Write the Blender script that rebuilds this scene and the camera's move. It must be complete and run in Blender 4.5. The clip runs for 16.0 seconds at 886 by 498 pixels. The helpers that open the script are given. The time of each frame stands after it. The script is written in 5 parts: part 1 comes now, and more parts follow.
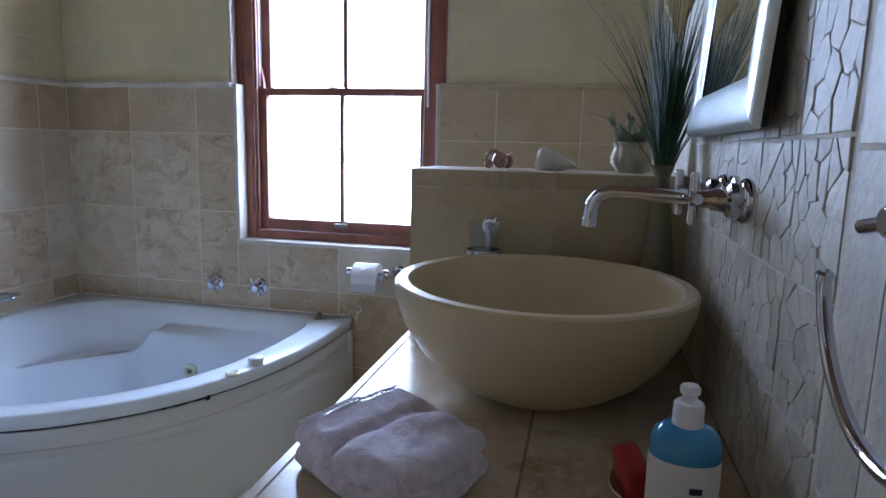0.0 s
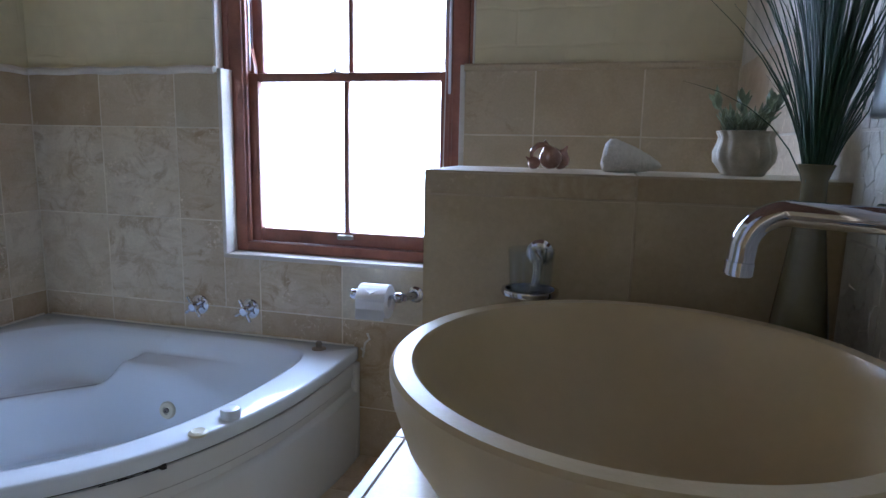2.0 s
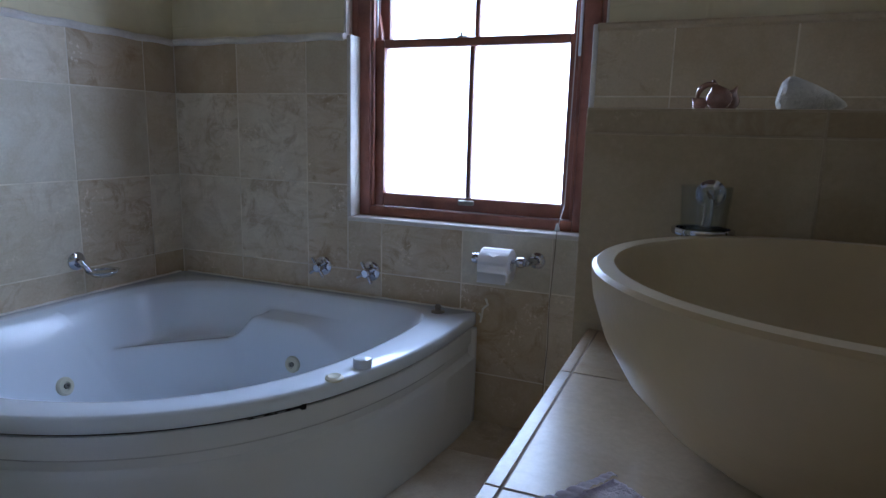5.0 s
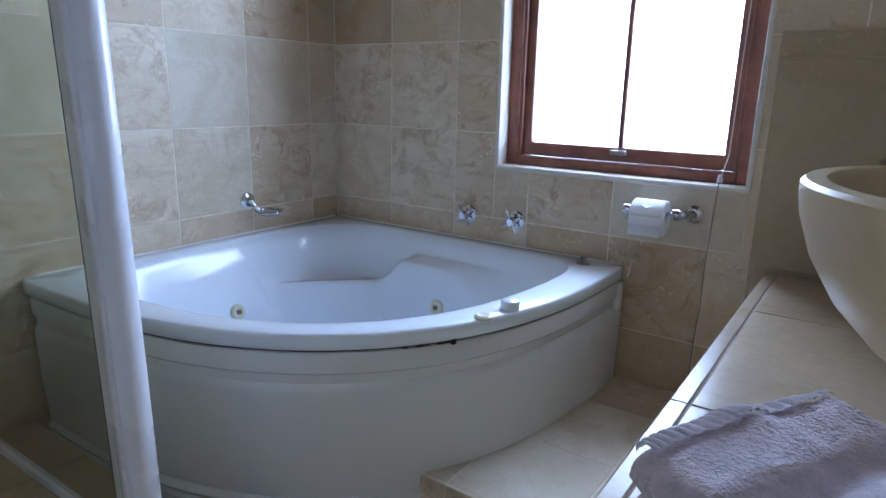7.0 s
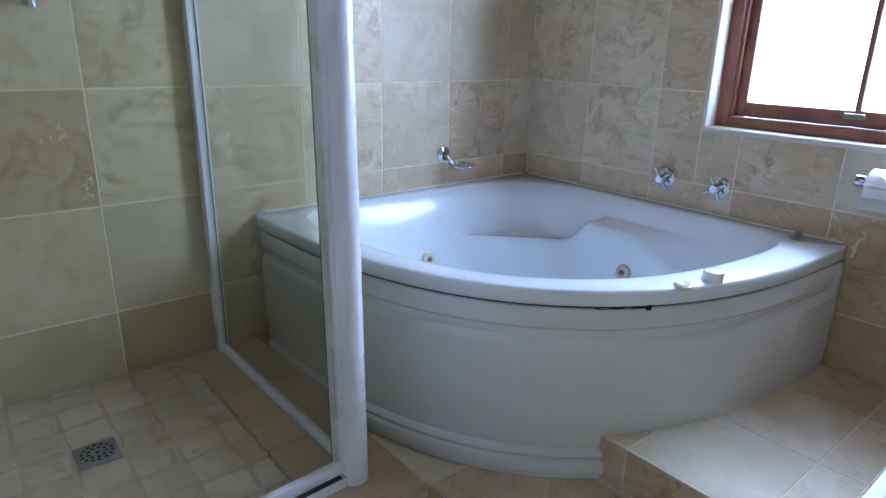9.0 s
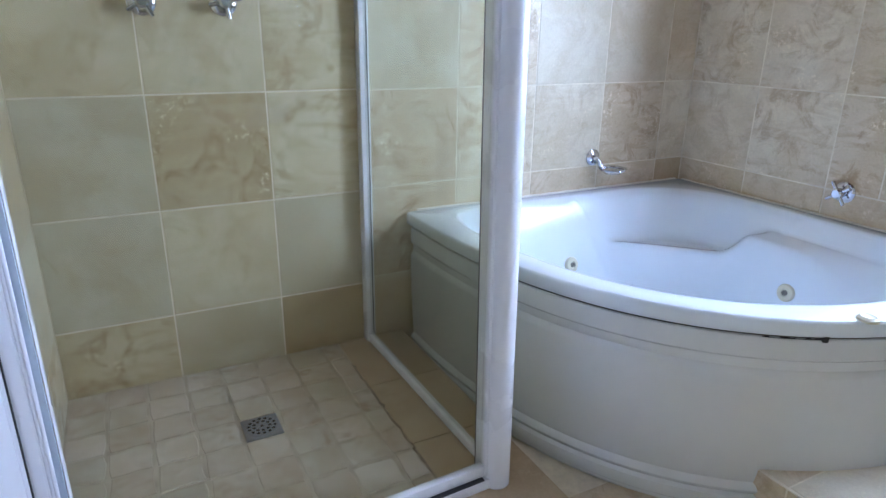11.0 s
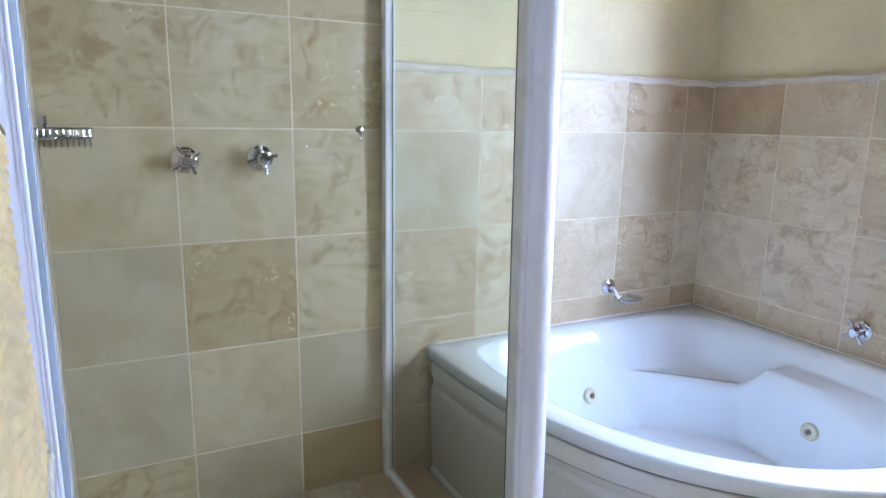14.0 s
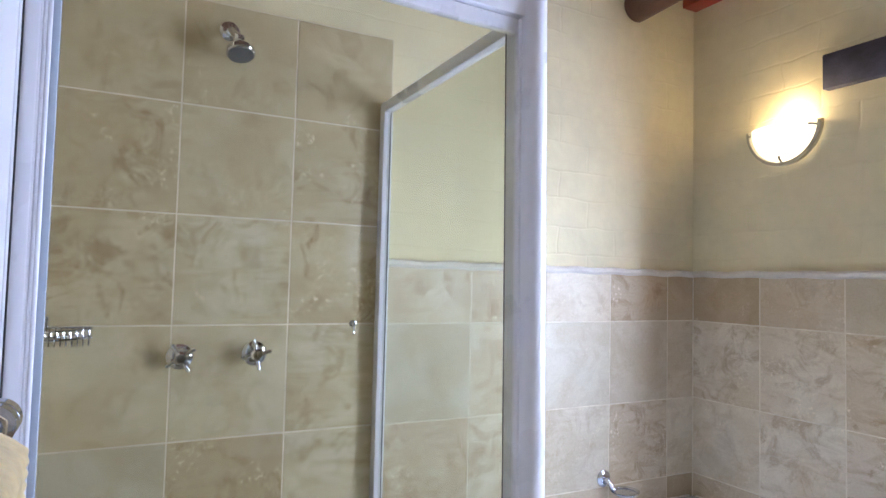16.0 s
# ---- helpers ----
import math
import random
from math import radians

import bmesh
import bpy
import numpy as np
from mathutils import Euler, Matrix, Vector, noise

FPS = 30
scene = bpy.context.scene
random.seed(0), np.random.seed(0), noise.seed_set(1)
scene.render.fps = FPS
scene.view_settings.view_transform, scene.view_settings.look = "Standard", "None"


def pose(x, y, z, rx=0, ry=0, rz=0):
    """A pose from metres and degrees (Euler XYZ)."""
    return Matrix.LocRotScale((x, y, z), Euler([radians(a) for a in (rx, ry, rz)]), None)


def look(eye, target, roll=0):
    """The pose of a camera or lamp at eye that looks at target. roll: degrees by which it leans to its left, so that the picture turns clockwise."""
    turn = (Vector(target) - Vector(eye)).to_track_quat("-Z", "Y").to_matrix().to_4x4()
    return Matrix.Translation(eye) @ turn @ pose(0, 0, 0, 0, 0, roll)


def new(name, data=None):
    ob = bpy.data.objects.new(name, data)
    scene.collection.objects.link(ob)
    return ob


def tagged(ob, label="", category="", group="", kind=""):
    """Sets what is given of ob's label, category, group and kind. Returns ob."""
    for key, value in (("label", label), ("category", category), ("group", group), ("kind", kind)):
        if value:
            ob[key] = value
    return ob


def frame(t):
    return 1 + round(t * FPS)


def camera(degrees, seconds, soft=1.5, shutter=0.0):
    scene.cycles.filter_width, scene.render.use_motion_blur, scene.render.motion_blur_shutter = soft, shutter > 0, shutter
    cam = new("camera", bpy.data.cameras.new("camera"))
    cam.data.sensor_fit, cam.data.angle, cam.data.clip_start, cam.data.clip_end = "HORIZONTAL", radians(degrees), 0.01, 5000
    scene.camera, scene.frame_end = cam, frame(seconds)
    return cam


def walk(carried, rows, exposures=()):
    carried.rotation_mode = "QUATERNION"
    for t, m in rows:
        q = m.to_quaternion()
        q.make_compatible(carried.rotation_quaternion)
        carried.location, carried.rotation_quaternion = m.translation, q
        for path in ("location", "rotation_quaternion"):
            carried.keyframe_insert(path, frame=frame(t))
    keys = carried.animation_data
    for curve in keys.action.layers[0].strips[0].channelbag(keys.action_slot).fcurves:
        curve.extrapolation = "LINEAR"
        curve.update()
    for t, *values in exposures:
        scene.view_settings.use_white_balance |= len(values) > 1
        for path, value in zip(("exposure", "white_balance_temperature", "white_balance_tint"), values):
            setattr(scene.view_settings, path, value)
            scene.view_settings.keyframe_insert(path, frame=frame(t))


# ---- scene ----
cam = camera(70.7, 16.0)
PATH = [
    (0, (0.07, 0.074, 1.172), (-0.365, 1.999, 0.849), 1.4),
    (0.5, (0.058, 0.247, 1.165), (-0.399, 2.167, 0.837), 1.3),
    (1, (0.003, 0.392, 1.162), (-0.48, 2.305, 0.833), 1.3),
    (1.5, (-0.028, 0.466, 1.16), (-0.522, 2.376, 0.83), 1.3),
    (2, (-0.034, 0.499, 1.16), (-0.54, 2.407, 0.833), 1.2),
    (2.5, (-0.046, 0.507, 1.157), (-0.571, 2.409, 0.83), 1.2),
    (3, (-0.064, 0.507, 1.136), (-0.616, 2.402, 0.807), 1.1),
    (3.5, (-0.088, 0.498, 1.118), (-0.679, 2.38, 0.788), 1.0),
    (4, (-0.106, 0.488, 1.104), (-0.761, 2.349, 0.774), 1.2),
    (6.5, (-0.171, 0.423, 1.036), (-1.162, 2.099, 0.577), 1.4),
    (7, (-0.177, 0.42, 1.025), (-1.287, 2.011, 0.537), 1.3),
    (7.5, (-0.181, 0.401, 1.017), (-1.401, 1.897, 0.495), 1.4),
    (8, (-0.183, 0.4, 1.01), (-1.494, 1.802, 0.449), 1.3),
    (8.5, (-0.198, 0.383, 1.014), (-1.595, 1.685, 0.419), 1.2),
    (9, (-0.219, 0.359, 1.015), (-1.69, 1.564, 0.396), 1.2),
    (9.5, (-0.231, 0.339, 1.02), (-1.768, 1.451, 0.386), 1.1),
    (10, (-0.253, 0.312, 1.033), (-1.845, 1.335, 0.387), 1.1),
    (10.2, (-0.253, 0.308, 1.04), (-1.872, 1.287, 0.392), 0.8),
    (12.3, (-0.287, 0.29, 1.117), (-1.987, 1.112, 0.458), 1.2),
    (12.5, (-0.286, 0.287, 1.139), (-1.984, 1.11, 0.477), 1.2),
    (13, (-0.282, 0.282, 1.18), (-1.99, 1.119, 0.562), 1.1),
    (13.5, (-0.291, 0.27, 1.213), (-2.02, 1.129, 0.692), 1.0),
    (14, (-0.29, 0.263, 1.236), (-2.042, 1.139, 0.833), 1.0),
    (14.5, (-0.284, 0.261, 1.277), (-2.054, 1.146, 0.982), 1.1),
    (15, (-0.279, 0.255, 1.301), (-2.059, 1.153, 1.143), 1.1),
    (15.5, (-0.266, 0.253, 1.333), (-2.05, 1.156, 1.295), 1.3),
    (16, (-0.262, 0.243, 1.346), (-2.039, 1.156, 1.446), 1.4),
]
EXPOSURES = [(0.0, 0.0, 5350, 10), (1.0, 0.26, 5350, 10), (1.5, 0.1, 5350, 10), (2.0, -0.15, 5350, 10), (2.5, -0.35, 5350, 10), (3.0, -0.65, 5350, 10), (4.0, -1.12, 5300, 10), (6.5, -0.05, 5300, 8), (7.0, 0.05, 5300, 8), (8.0, 0.36, 5300, 8), (9.0, 0.38, 5300, 8), (10.0, 0.52, 5350, 8), (12.5, 1.27, 5600, 10), (14.0, 1.07, 5650, 11), (16.0, 0.9, 5950, 14)]
walk(cam, [(t, look(eye, target, roll)) for t, eye, target, roll in PATH], EXPOSURES)


# ---- world and light ----
world = bpy.data.worlds.new("sky")
scene.world = world
world.use_nodes = True
wn = world.node_tree.nodes
sky = wn.new("ShaderNodeTexSky")
sky.sky_type, sky.sun_disc, sky.sun_elevation, sky.sun_rotation = "NISHITA", False, radians(50), radians(200)
world.node_tree.links.new(sky.outputs[0], wn["Background"].inputs[0])
wn["Background"].inputs[1].default_value = 0.12


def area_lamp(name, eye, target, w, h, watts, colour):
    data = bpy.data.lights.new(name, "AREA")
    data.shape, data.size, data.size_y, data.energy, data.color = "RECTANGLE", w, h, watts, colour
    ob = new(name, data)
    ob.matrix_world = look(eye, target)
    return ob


YB0, XR0 = -2.20, 0.285
area_lamp("window_daylight", (-0.90, 2.62, 1.42), (-0.90, 0.0, 1.10), 0.84, 1.24, 22.0, (0.65, 0.73, 1.0))
bd = bpy.data.meshes.new("backdrop")
bd.from_pydata([(-11, 7, -3), (14, 7, -3), (14, 7, 11), (-11, 7, 11)], [], [(0, 1, 2, 3)])
bm_ = bpy.data.materials.new("bright_haze")
bm_.use_nodes = True
em = bm_.node_tree.nodes.new("ShaderNodeEmission")
em.inputs[0].default_value, em.inputs[1].default_value = (0.71, 0.79, 1.0, 1), 15.0
bm_.node_tree.links.new(em.outputs[0], bm_.node_tree.nodes["Material Output"].inputs[0])
bd.materials.append(bm_)
tagged(new("backdrop", bd), "bright white daylight outside the window", "backdrop", kind="structure")
# Added fill for an unseen source behind the viewpoint; no doorway is built.
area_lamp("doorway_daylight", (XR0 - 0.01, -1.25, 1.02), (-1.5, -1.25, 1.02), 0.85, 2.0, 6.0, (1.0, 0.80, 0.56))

# ---- materials ----
MATS = {}


def mat(name, colour, rough=0.5, metal=0.0, var=0.12, scale=8.0, bump=0.0, bump_scale=60.0, rand=0.0, emit=0.0, spec=0.5, coat=0.0, sheen=0.0, stain=None, stain_scale=3.0):
    """A Principled material with two scales of noise on its colour, a bump, and a change from object to object."""
    if name in MATS:
        return MATS[name]
    m = bpy.data.materials.new(name)
    m.use_nodes = True
    n, l = m.node_tree.nodes, m.node_tree.links
    b = n["Principled BSDF"]
    geo, info = n.new("ShaderNodeNewGeometry"), n.new("ShaderNodeObjectInfo")
    off = n.new("ShaderNodeVectorMath")
    off.operation = "MULTIPLY_ADD"
    l.new(info.outputs["Random"], off.inputs[0])
    off.inputs[1].default_value = (37.0, 19.0, 53.0) if rand else (0, 0, 0)
    l.new(geo.outputs["Position"], off.inputs[2])
    big, small = n.new("ShaderNodeTexNoise"), n.new("ShaderNodeTexNoise")
    for t, s, d in ((big, scale, 4), (small, scale * 9, 3)):
        l.new(off.outputs[0], t.inputs["Vector"])
        t.inputs["Scale"].default_value, t.inputs["Detail"].default_value = s, d
    base = n.new("ShaderNodeMixRGB")
    base.inputs[1].default_value = (*[c * (1 - var) for c in colour], 1)
    base.inputs[2].default_value = (*[min(1, c * (1 + var)) for c in colour], 1)
    ramp = n.new("ShaderNodeMapRange")
    ramp.inputs[1].default_value, ramp.inputs[2].default_value = 0.3, 0.7
    l.new(big.outputs[0], ramp.inputs[0])
    l.new(ramp.outputs[0], base.inputs[0])
    out = base.outputs[0]
    if stain:
        st = n.new("ShaderNodeTexNoise")
        l.new(off.outputs[0], st.inputs["Vector"])
        st.inputs["Scale"].default_value, st.inputs["Detail"].default_value, st.inputs["Roughness"].default_value = stain_scale, 8, 0.65
        st.inputs["Distortion"].default_value = 0.6
        sr = n.new("ShaderNodeMapRange")
        sr.inputs[1].default_value, sr.inputs[2].default_value = 0.50, 0.68
        l.new(st.outputs[0], sr.inputs[0])
        mx = n.new("ShaderNodeMixRGB")
        mx.inputs[2].default_value = (*stain, 1)
        l.new(sr.outputs[0], mx.inputs[0])
        l.new(out, mx.inputs[1])
        out = mx.outputs[0]
    fine = n.new("ShaderNodeMapRange")
    fine.inputs[3].default_value, fine.inputs[4].default_value = 1 - var * 0.6, 1 + var * 0.6
    l.new(small.outputs[0], fine.inputs[0])
    hsv = n.new("ShaderNodeHueSaturation")
    l.new(out, hsv.inputs["Color"])
    if rand:
        mul = n.new("ShaderNodeMath")
        mul.operation = "MULTIPLY_ADD"
        l.new(info.outputs["Random"], mul.inputs[0])
        mul.inputs[1].default_value, mul.inputs[2].default_value = rand, 1 - rand / 2
        m2 = n.new("ShaderNodeMath")
        m2.operation = "MULTIPLY"
        l.new(mul.outputs[0], m2.inputs[0])
        l.new(fine.outputs[0], m2.inputs[1])
        l.new(m2.outputs[0], hsv.inputs["Value"])
    else:
        l.new(fine.outputs[0], hsv.inputs["Value"])
    l.new(hsv.outputs[0], b.inputs["Base Color"])
    rr = n.new("ShaderNodeMapRange")
    rr.inputs[3].default_value, rr.inputs[4].default_value = max(0.02, rough * 0.85), min(1, rough * 1.15)
    l.new(big.outputs[0], rr.inputs[0])
    l.new(rr.outputs[0], b.inputs["Roughness"])
    b.inputs["Metallic"].default_value, b.inputs["Specular IOR Level"].default_value = metal, spec
    b.inputs["Coat Weight"].default_value, b.inputs["Sheen Weight"].default_value = coat, sheen
    if bump:
        bt, bp = n.new("ShaderNodeTexNoise"), n.new("ShaderNodeBump")
        l.new(off.outputs[0], bt.inputs["Vector"])
        bt.inputs["Scale"].default_value, bt.inputs["Detail"].default_value = bump_scale, 6
        bp.inputs["Strength"].default_value, bp.inputs["Distance"].default_value = bump, 0.01
        l.new(bt.outputs[0], bp.inputs["Height"])
        l.new(bp.outputs[0], b.inputs["Normal"])
    if emit:
        b.inputs["Emission Color"].default_value, b.inputs["Emission Strength"].default_value = (*colour, 1), emit
    MATS[name] = m
    return m


def glass_mat(name, tint=(1, 1, 1)):
    m = bpy.data.materials.new(name)
    m.use_nodes = True
    n, l = m.node_tree.nodes, m.node_tree.links
    n.remove(n["Principled BSDF"])
    tr, gl, mix, lw = n.new("ShaderNodeBsdfTransparent"), n.new("ShaderNodeBsdfGlossy"), n.new("ShaderNodeMixShader"), n.new("ShaderNodeLayerWeight")
    tr.inputs[0].default_value, gl.inputs["Roughness"].default_value = (*tint, 1), 0.02
    power, fr = n.new("ShaderNodeMath"), n.new("ShaderNodeMath")
    power.operation, fr.operation = "POWER", "MULTIPLY_ADD"
    l.new(lw.outputs["Facing"], power.inputs[0])
    power.inputs[1].default_value = 5.0
    l.new(power.outputs[0], fr.inputs[0])
    fr.inputs[1].default_value, fr.inputs[2].default_value = 0.40, 0.030
    l.new(fr.outputs[0], mix.inputs[0])
    l.new(tr.outputs[0], mix.inputs[1])
    l.new(gl.outputs[0], mix.inputs[2])
    l.new(mix.outputs[0], n["Material Output"].inputs[0])
    return m




def travertine(name, pale, brown, rough, scale, greyed=0.8, relief=0.13):
    """Cloudy travertine: every tile has its own tint between pale and brown, with blotches, filled pits and fine grain."""
    m = bpy.data.materials.new(name)
    m.use_nodes = True
    n, l = m.node_tree.nodes, m.node_tree.links
    b = n["Principled BSDF"]

    def node(kind, **values):
        x = n.new(kind)
        for k, v in values.items():
            x.inputs[k.replace("_", " ")].default_value = v
        return x

    def span(source, a, z, c=0.0, d=1.0):
        x = n.new("ShaderNodeMapRange")
        for k, v in zip((1, 2, 3, 4), (a, z, c, d)):
            x.inputs[k].default_value = v
        l.new(source, x.inputs[0])
        return x.outputs[0]

    def mixed(kind, fac, a, c):
        x = n.new("ShaderNodeMixRGB")
        x.blend_type = kind
        for k, v in enumerate((fac, a, c)):
            if isinstance(v, (int, float)):
                x.inputs[k].default_value = v
            elif isinstance(v, tuple):
                x.inputs[k].default_value = (*v, 1)
            else:
                l.new(v, x.inputs[k])
        return x.outputs[0]

    geo, info, off = n.new("ShaderNodeNewGeometry"), n.new("ShaderNodeObjectInfo"), n.new("ShaderNodeVectorMath")
    off.operation = "MULTIPLY_ADD"
    l.new(info.outputs["Random"], off.inputs[0])
    off.inputs[1].default_value = (37.0, 19.0, 53.0)
    l.new(geo.outputs["Position"], off.inputs[2])
    place = off.outputs[0]
    cloud = node("ShaderNodeTexNoise", Scale=scale, Detail=5.0, Roughness=0.55, Distortion=0.4)
    blot = node("ShaderNodeTexNoise", Scale=scale * 2.0, Detail=10.0, Roughness=0.70, Distortion=0.9)
    grain = node("ShaderNodeTexNoise", Scale=scale * 26, Detail=4.0, Roughness=0.7)
    patch = node("ShaderNodeTexNoise", Scale=scale * 1.5, Detail=2.0)
    pits = node("ShaderNodeTexNoise", Scale=scale * 13, Detail=5.0, Roughness=0.65)
    turn = n.new("ShaderNodeMapping")
    turn.inputs["Rotation"].default_value, turn.inputs["Scale"].default_value = (radians(35), radians(35), radians(20)), (1.0, 1.0, 3.2)
    l.new(place, turn.inputs["Vector"])
    vein = node("ShaderNodeTexNoise", Scale=scale * 1.1, Detail=8.0, Roughness=0.60, Distortion=1.6)
    l.new(turn.outputs[0], vein.inputs["Vector"])
    for t in (cloud, blot, grain, patch, pits):
        l.new(place, t.inputs["Vector"])
    def times(a, b):
        x = n.new("ShaderNodeMath")
        x.operation = "MULTIPLY"
        l.new(a, x.inputs[0])
        l.new(b, x.inputs[1])
        return x.outputs[0]

    look_of = n.new("ShaderNodeSeparateColor")
    l.new(info.outputs["Color"], look_of.inputs[0])
    grey = tuple(0.315 * sum(pale) * c for c in (1.02, 0.965, 0.755))
    col = mixed("MIX", span(look_of.outputs[2], 0.0, 1.0, 0.0, greyed), pale, grey)
    col = mixed("MIX", span(look_of.outputs[0], 0.0, 1.0, 0.0, 0.95), col, brown)
    col = mixed("MULTIPLY", span(cloud.outputs[0], 0.58, 0.40, 0.0, 0.75), col, (0.84, 0.79, 0.71))
    busy = span(look_of.outputs[1], 0.0, 1.0, 0.05, 1.0)
    col = mixed("MIX", times(busy, span(vein.outputs[0], 0.47, 0.66, 0.0, 0.85)), col, tuple(c * 1.02 for c in brown))
    col = mixed("MIX", times(busy, span(blot.outputs[0], 0.51, 0.635, 0.0, 0.95)), col, (brown[0] * 0.80, brown[1] * 0.74, brown[2] * 0.66))
    spot = n.new("ShaderNodeMath")
    spot.operation = "MULTIPLY"
    l.new(span(pits.outputs[0], 0.54, 0.66), spot.inputs[0])
    l.new(span(patch.outputs[0], 0.54, 0.64, 0.0, 0.8), spot.inputs[1])
    col = mixed("MIX", times(busy, spot.outputs[0]), col, tuple(min(1, c * 1.25) for c in pale))
    col = mixed("MULTIPLY", 0.40, col, mixed("MIX", grain.outputs[0], (0.60, 0.60, 0.60), (1.36, 1.36, 1.36)))
    l.new(col, b.inputs["Base Color"])
    l.new(span(blot.outputs[0], 0.3, 0.7, rough * 0.8, rough * 1.25), b.inputs["Roughness"])
    bp = node("ShaderNodeBump", Strength=relief, Distance=0.004)
    l.new(mixed("MIX", 0.5, blot.outputs[0], grain.outputs[0]), bp.inputs["Height"])
    l.new(bp.outputs[0], b.inputs["Normal"])
    return m


TRAV = travertine("travertine", (0.70, 0.615, 0.465), (0.46, 0.355, 0.22), 0.44, 5.0)
QUIET = travertine("pale_travertine", (0.62, 0.53, 0.37), (0.52, 0.42, 0.27), 0.40, 5.0, 0.15)
POLISHED = travertine("polished_travertine", (0.62, 0.53, 0.385), (0.46, 0.35, 0.215), 0.20, 4.0, 0.4, 0.08)
OLIVE = travertine("olive_travertine", (0.62, 0.55, 0.375), (0.435, 0.345, 0.195), 0.32, 5.0)
# Low wall's face: browner stone, with part of its shade in the colour.
SHADEBROWN = travertine("shaded_brown_travertine", (0.51, 0.425, 0.265), (0.42, 0.325, 0.185), 0.42, 4.0, 0.1)
TUMBLED = travertine("tumbled_travertine", (0.60, 0.53, 0.44), (0.46, 0.375, 0.28), 0.55, 9.0)
GROUT = mat("grout", (0.70, 0.63, 0.49), 0.9, var=0.15, scale=14, bump=0.2, bump_scale=120)
FLOORGROUT = mat("floor_grout", (0.46, 0.40, 0.31), 0.9, var=0.2, scale=20, bump=0.2, bump_scale=120)
# Low wall's grout, dimmed to go with the shaded face.
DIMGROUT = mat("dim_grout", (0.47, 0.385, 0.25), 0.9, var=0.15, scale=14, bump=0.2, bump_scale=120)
DARKJOINT = mat("dark_joint", (0.26, 0.21, 0.15), 0.9, var=0.2, scale=20, bump=0.2, bump_scale=120)
PAINT = mat("cream_paint", (0.70, 0.625, 0.41), 0.75, var=0.10, scale=2.6, bump=0.35, bump_scale=9)


def block_joints(m):
    """Faint joints of the painted blockwork, added under the paint's own relief."""
    n, l = m.node_tree.nodes, m.node_tree.links
    sep, com, add, brick, bump = (n.new("ShaderNode" + k) for k in ("SeparateXYZ", "CombineXYZ", "Math", "TexBrick", "Bump"))
    wob = n.new("ShaderNodeTexNoise")
    wob.inputs["Scale"].default_value = 7.0
    geo, shift = n.new("ShaderNodeNewGeometry"), n.new("ShaderNodeVectorMath")
    shift.operation = "MULTIPLY_ADD"
    l.new(geo.outputs["Position"], wob.inputs["Vector"])
    l.new(wob.outputs["Color"], shift.inputs[0])
    shift.inputs[1].default_value = (0.03, 0.03, 0.03)
    l.new(geo.outputs["Position"], shift.inputs[2])
    l.new(shift.outputs[0], sep.inputs[0])
    l.new(sep.outputs[0], add.inputs[0])
    l.new(sep.outputs[1], add.inputs[1])
    l.new(add.outputs[0], com.inputs[0])
    l.new(sep.outputs[2], com.inputs[1])
    l.new(com.outputs[0], brick.inputs["Vector"])
    for k, v in (("Scale", 1.0), ("Mortar Size", 0.006), ("Mortar Smooth", 0.8), ("Brick Width", 0.28), ("Row Height", 0.105)):
        brick.inputs[k].default_value = v
    l.new(brick.outputs["Fac"], bump.inputs["Height"])
    bump.invert = True
    bump.inputs["Strength"].default_value, bump.inputs["Distance"].default_value = 0.20, 0.005
    l.new(n["Bump"].outputs[0], bump.inputs["Normal"])
    l.new(bump.outputs[0], n["Principled BSDF"].inputs["Normal"])


block_joints(PAINT)
WOOD = mat("mahogany", (0.27, 0.10, 0.06), 0.38, var=0.25, scale=12, bump=0.08, bump_scale=80, coat=0.2)
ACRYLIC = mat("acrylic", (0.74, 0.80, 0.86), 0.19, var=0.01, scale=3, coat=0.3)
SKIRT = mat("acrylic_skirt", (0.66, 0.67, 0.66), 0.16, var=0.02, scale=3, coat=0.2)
CHROME = mat("chrome", (0.58, 0.59, 0.65), 0.07, metal=1.0, var=0.02)
ALU = mat("white_aluminium", (0.74, 0.75, 0.80), 0.28, var=0.02, scale=6, coat=0.2)
BASIN = mat("cream_stone", (0.61, 0.495, 0.285), 0.34, var=0.07, scale=6, bump=0.05, bump_scale=140)
BOARDS = mat("ceiling_boards", (0.17, 0.09, 0.05), 0.6, var=0.3, scale=6, bump=0.2, bump_scale=40)
DARK = mat("dark_gap", (0.015, 0.015, 0.015), 0.8, var=0.1)
WHITE = mat("white_plaster", (0.72, 0.70, 0.64), 0.6, var=0.06, scale=10, bump=0.15, bump_scale=50)
CAPS = mat("plaster_cap", (0.64, 0.60, 0.53), 0.6, var=0.10, scale=12, bump=0.3, bump_scale=40)
POLE = mat("gum_pole", (0.10, 0.045, 0.03), 0.5, var=0.3, scale=10, bump=0.2, bump_scale=30)
RED = mat("red_oxide_wood", (0.33, 0.055, 0.03), 0.55, var=0.2, scale=9, bump=0.1)
LINTEL = mat("lintel_wood", (0.055, 0.055, 0.085), 0.6, var=0.3, scale=15, bump=0.4, bump_scale=50)
THICK = glass_mat("thick_glass", (0.93, 0.95, 0.95))
THICK.node_tree.nodes["Math.001"].inputs[2].default_value = 0.07
FROSTY = glass_mat("dish_glass", (0.86, 0.89, 0.90))
FROSTY.node_tree.nodes["Math.001"].inputs[2].default_value = 0.22
GLASS = glass_mat("clear_glass", (0.97, 0.985, 0.98))
SHOWERGLASS = glass_mat("shower_glass", (0.935, 0.945, 0.905))

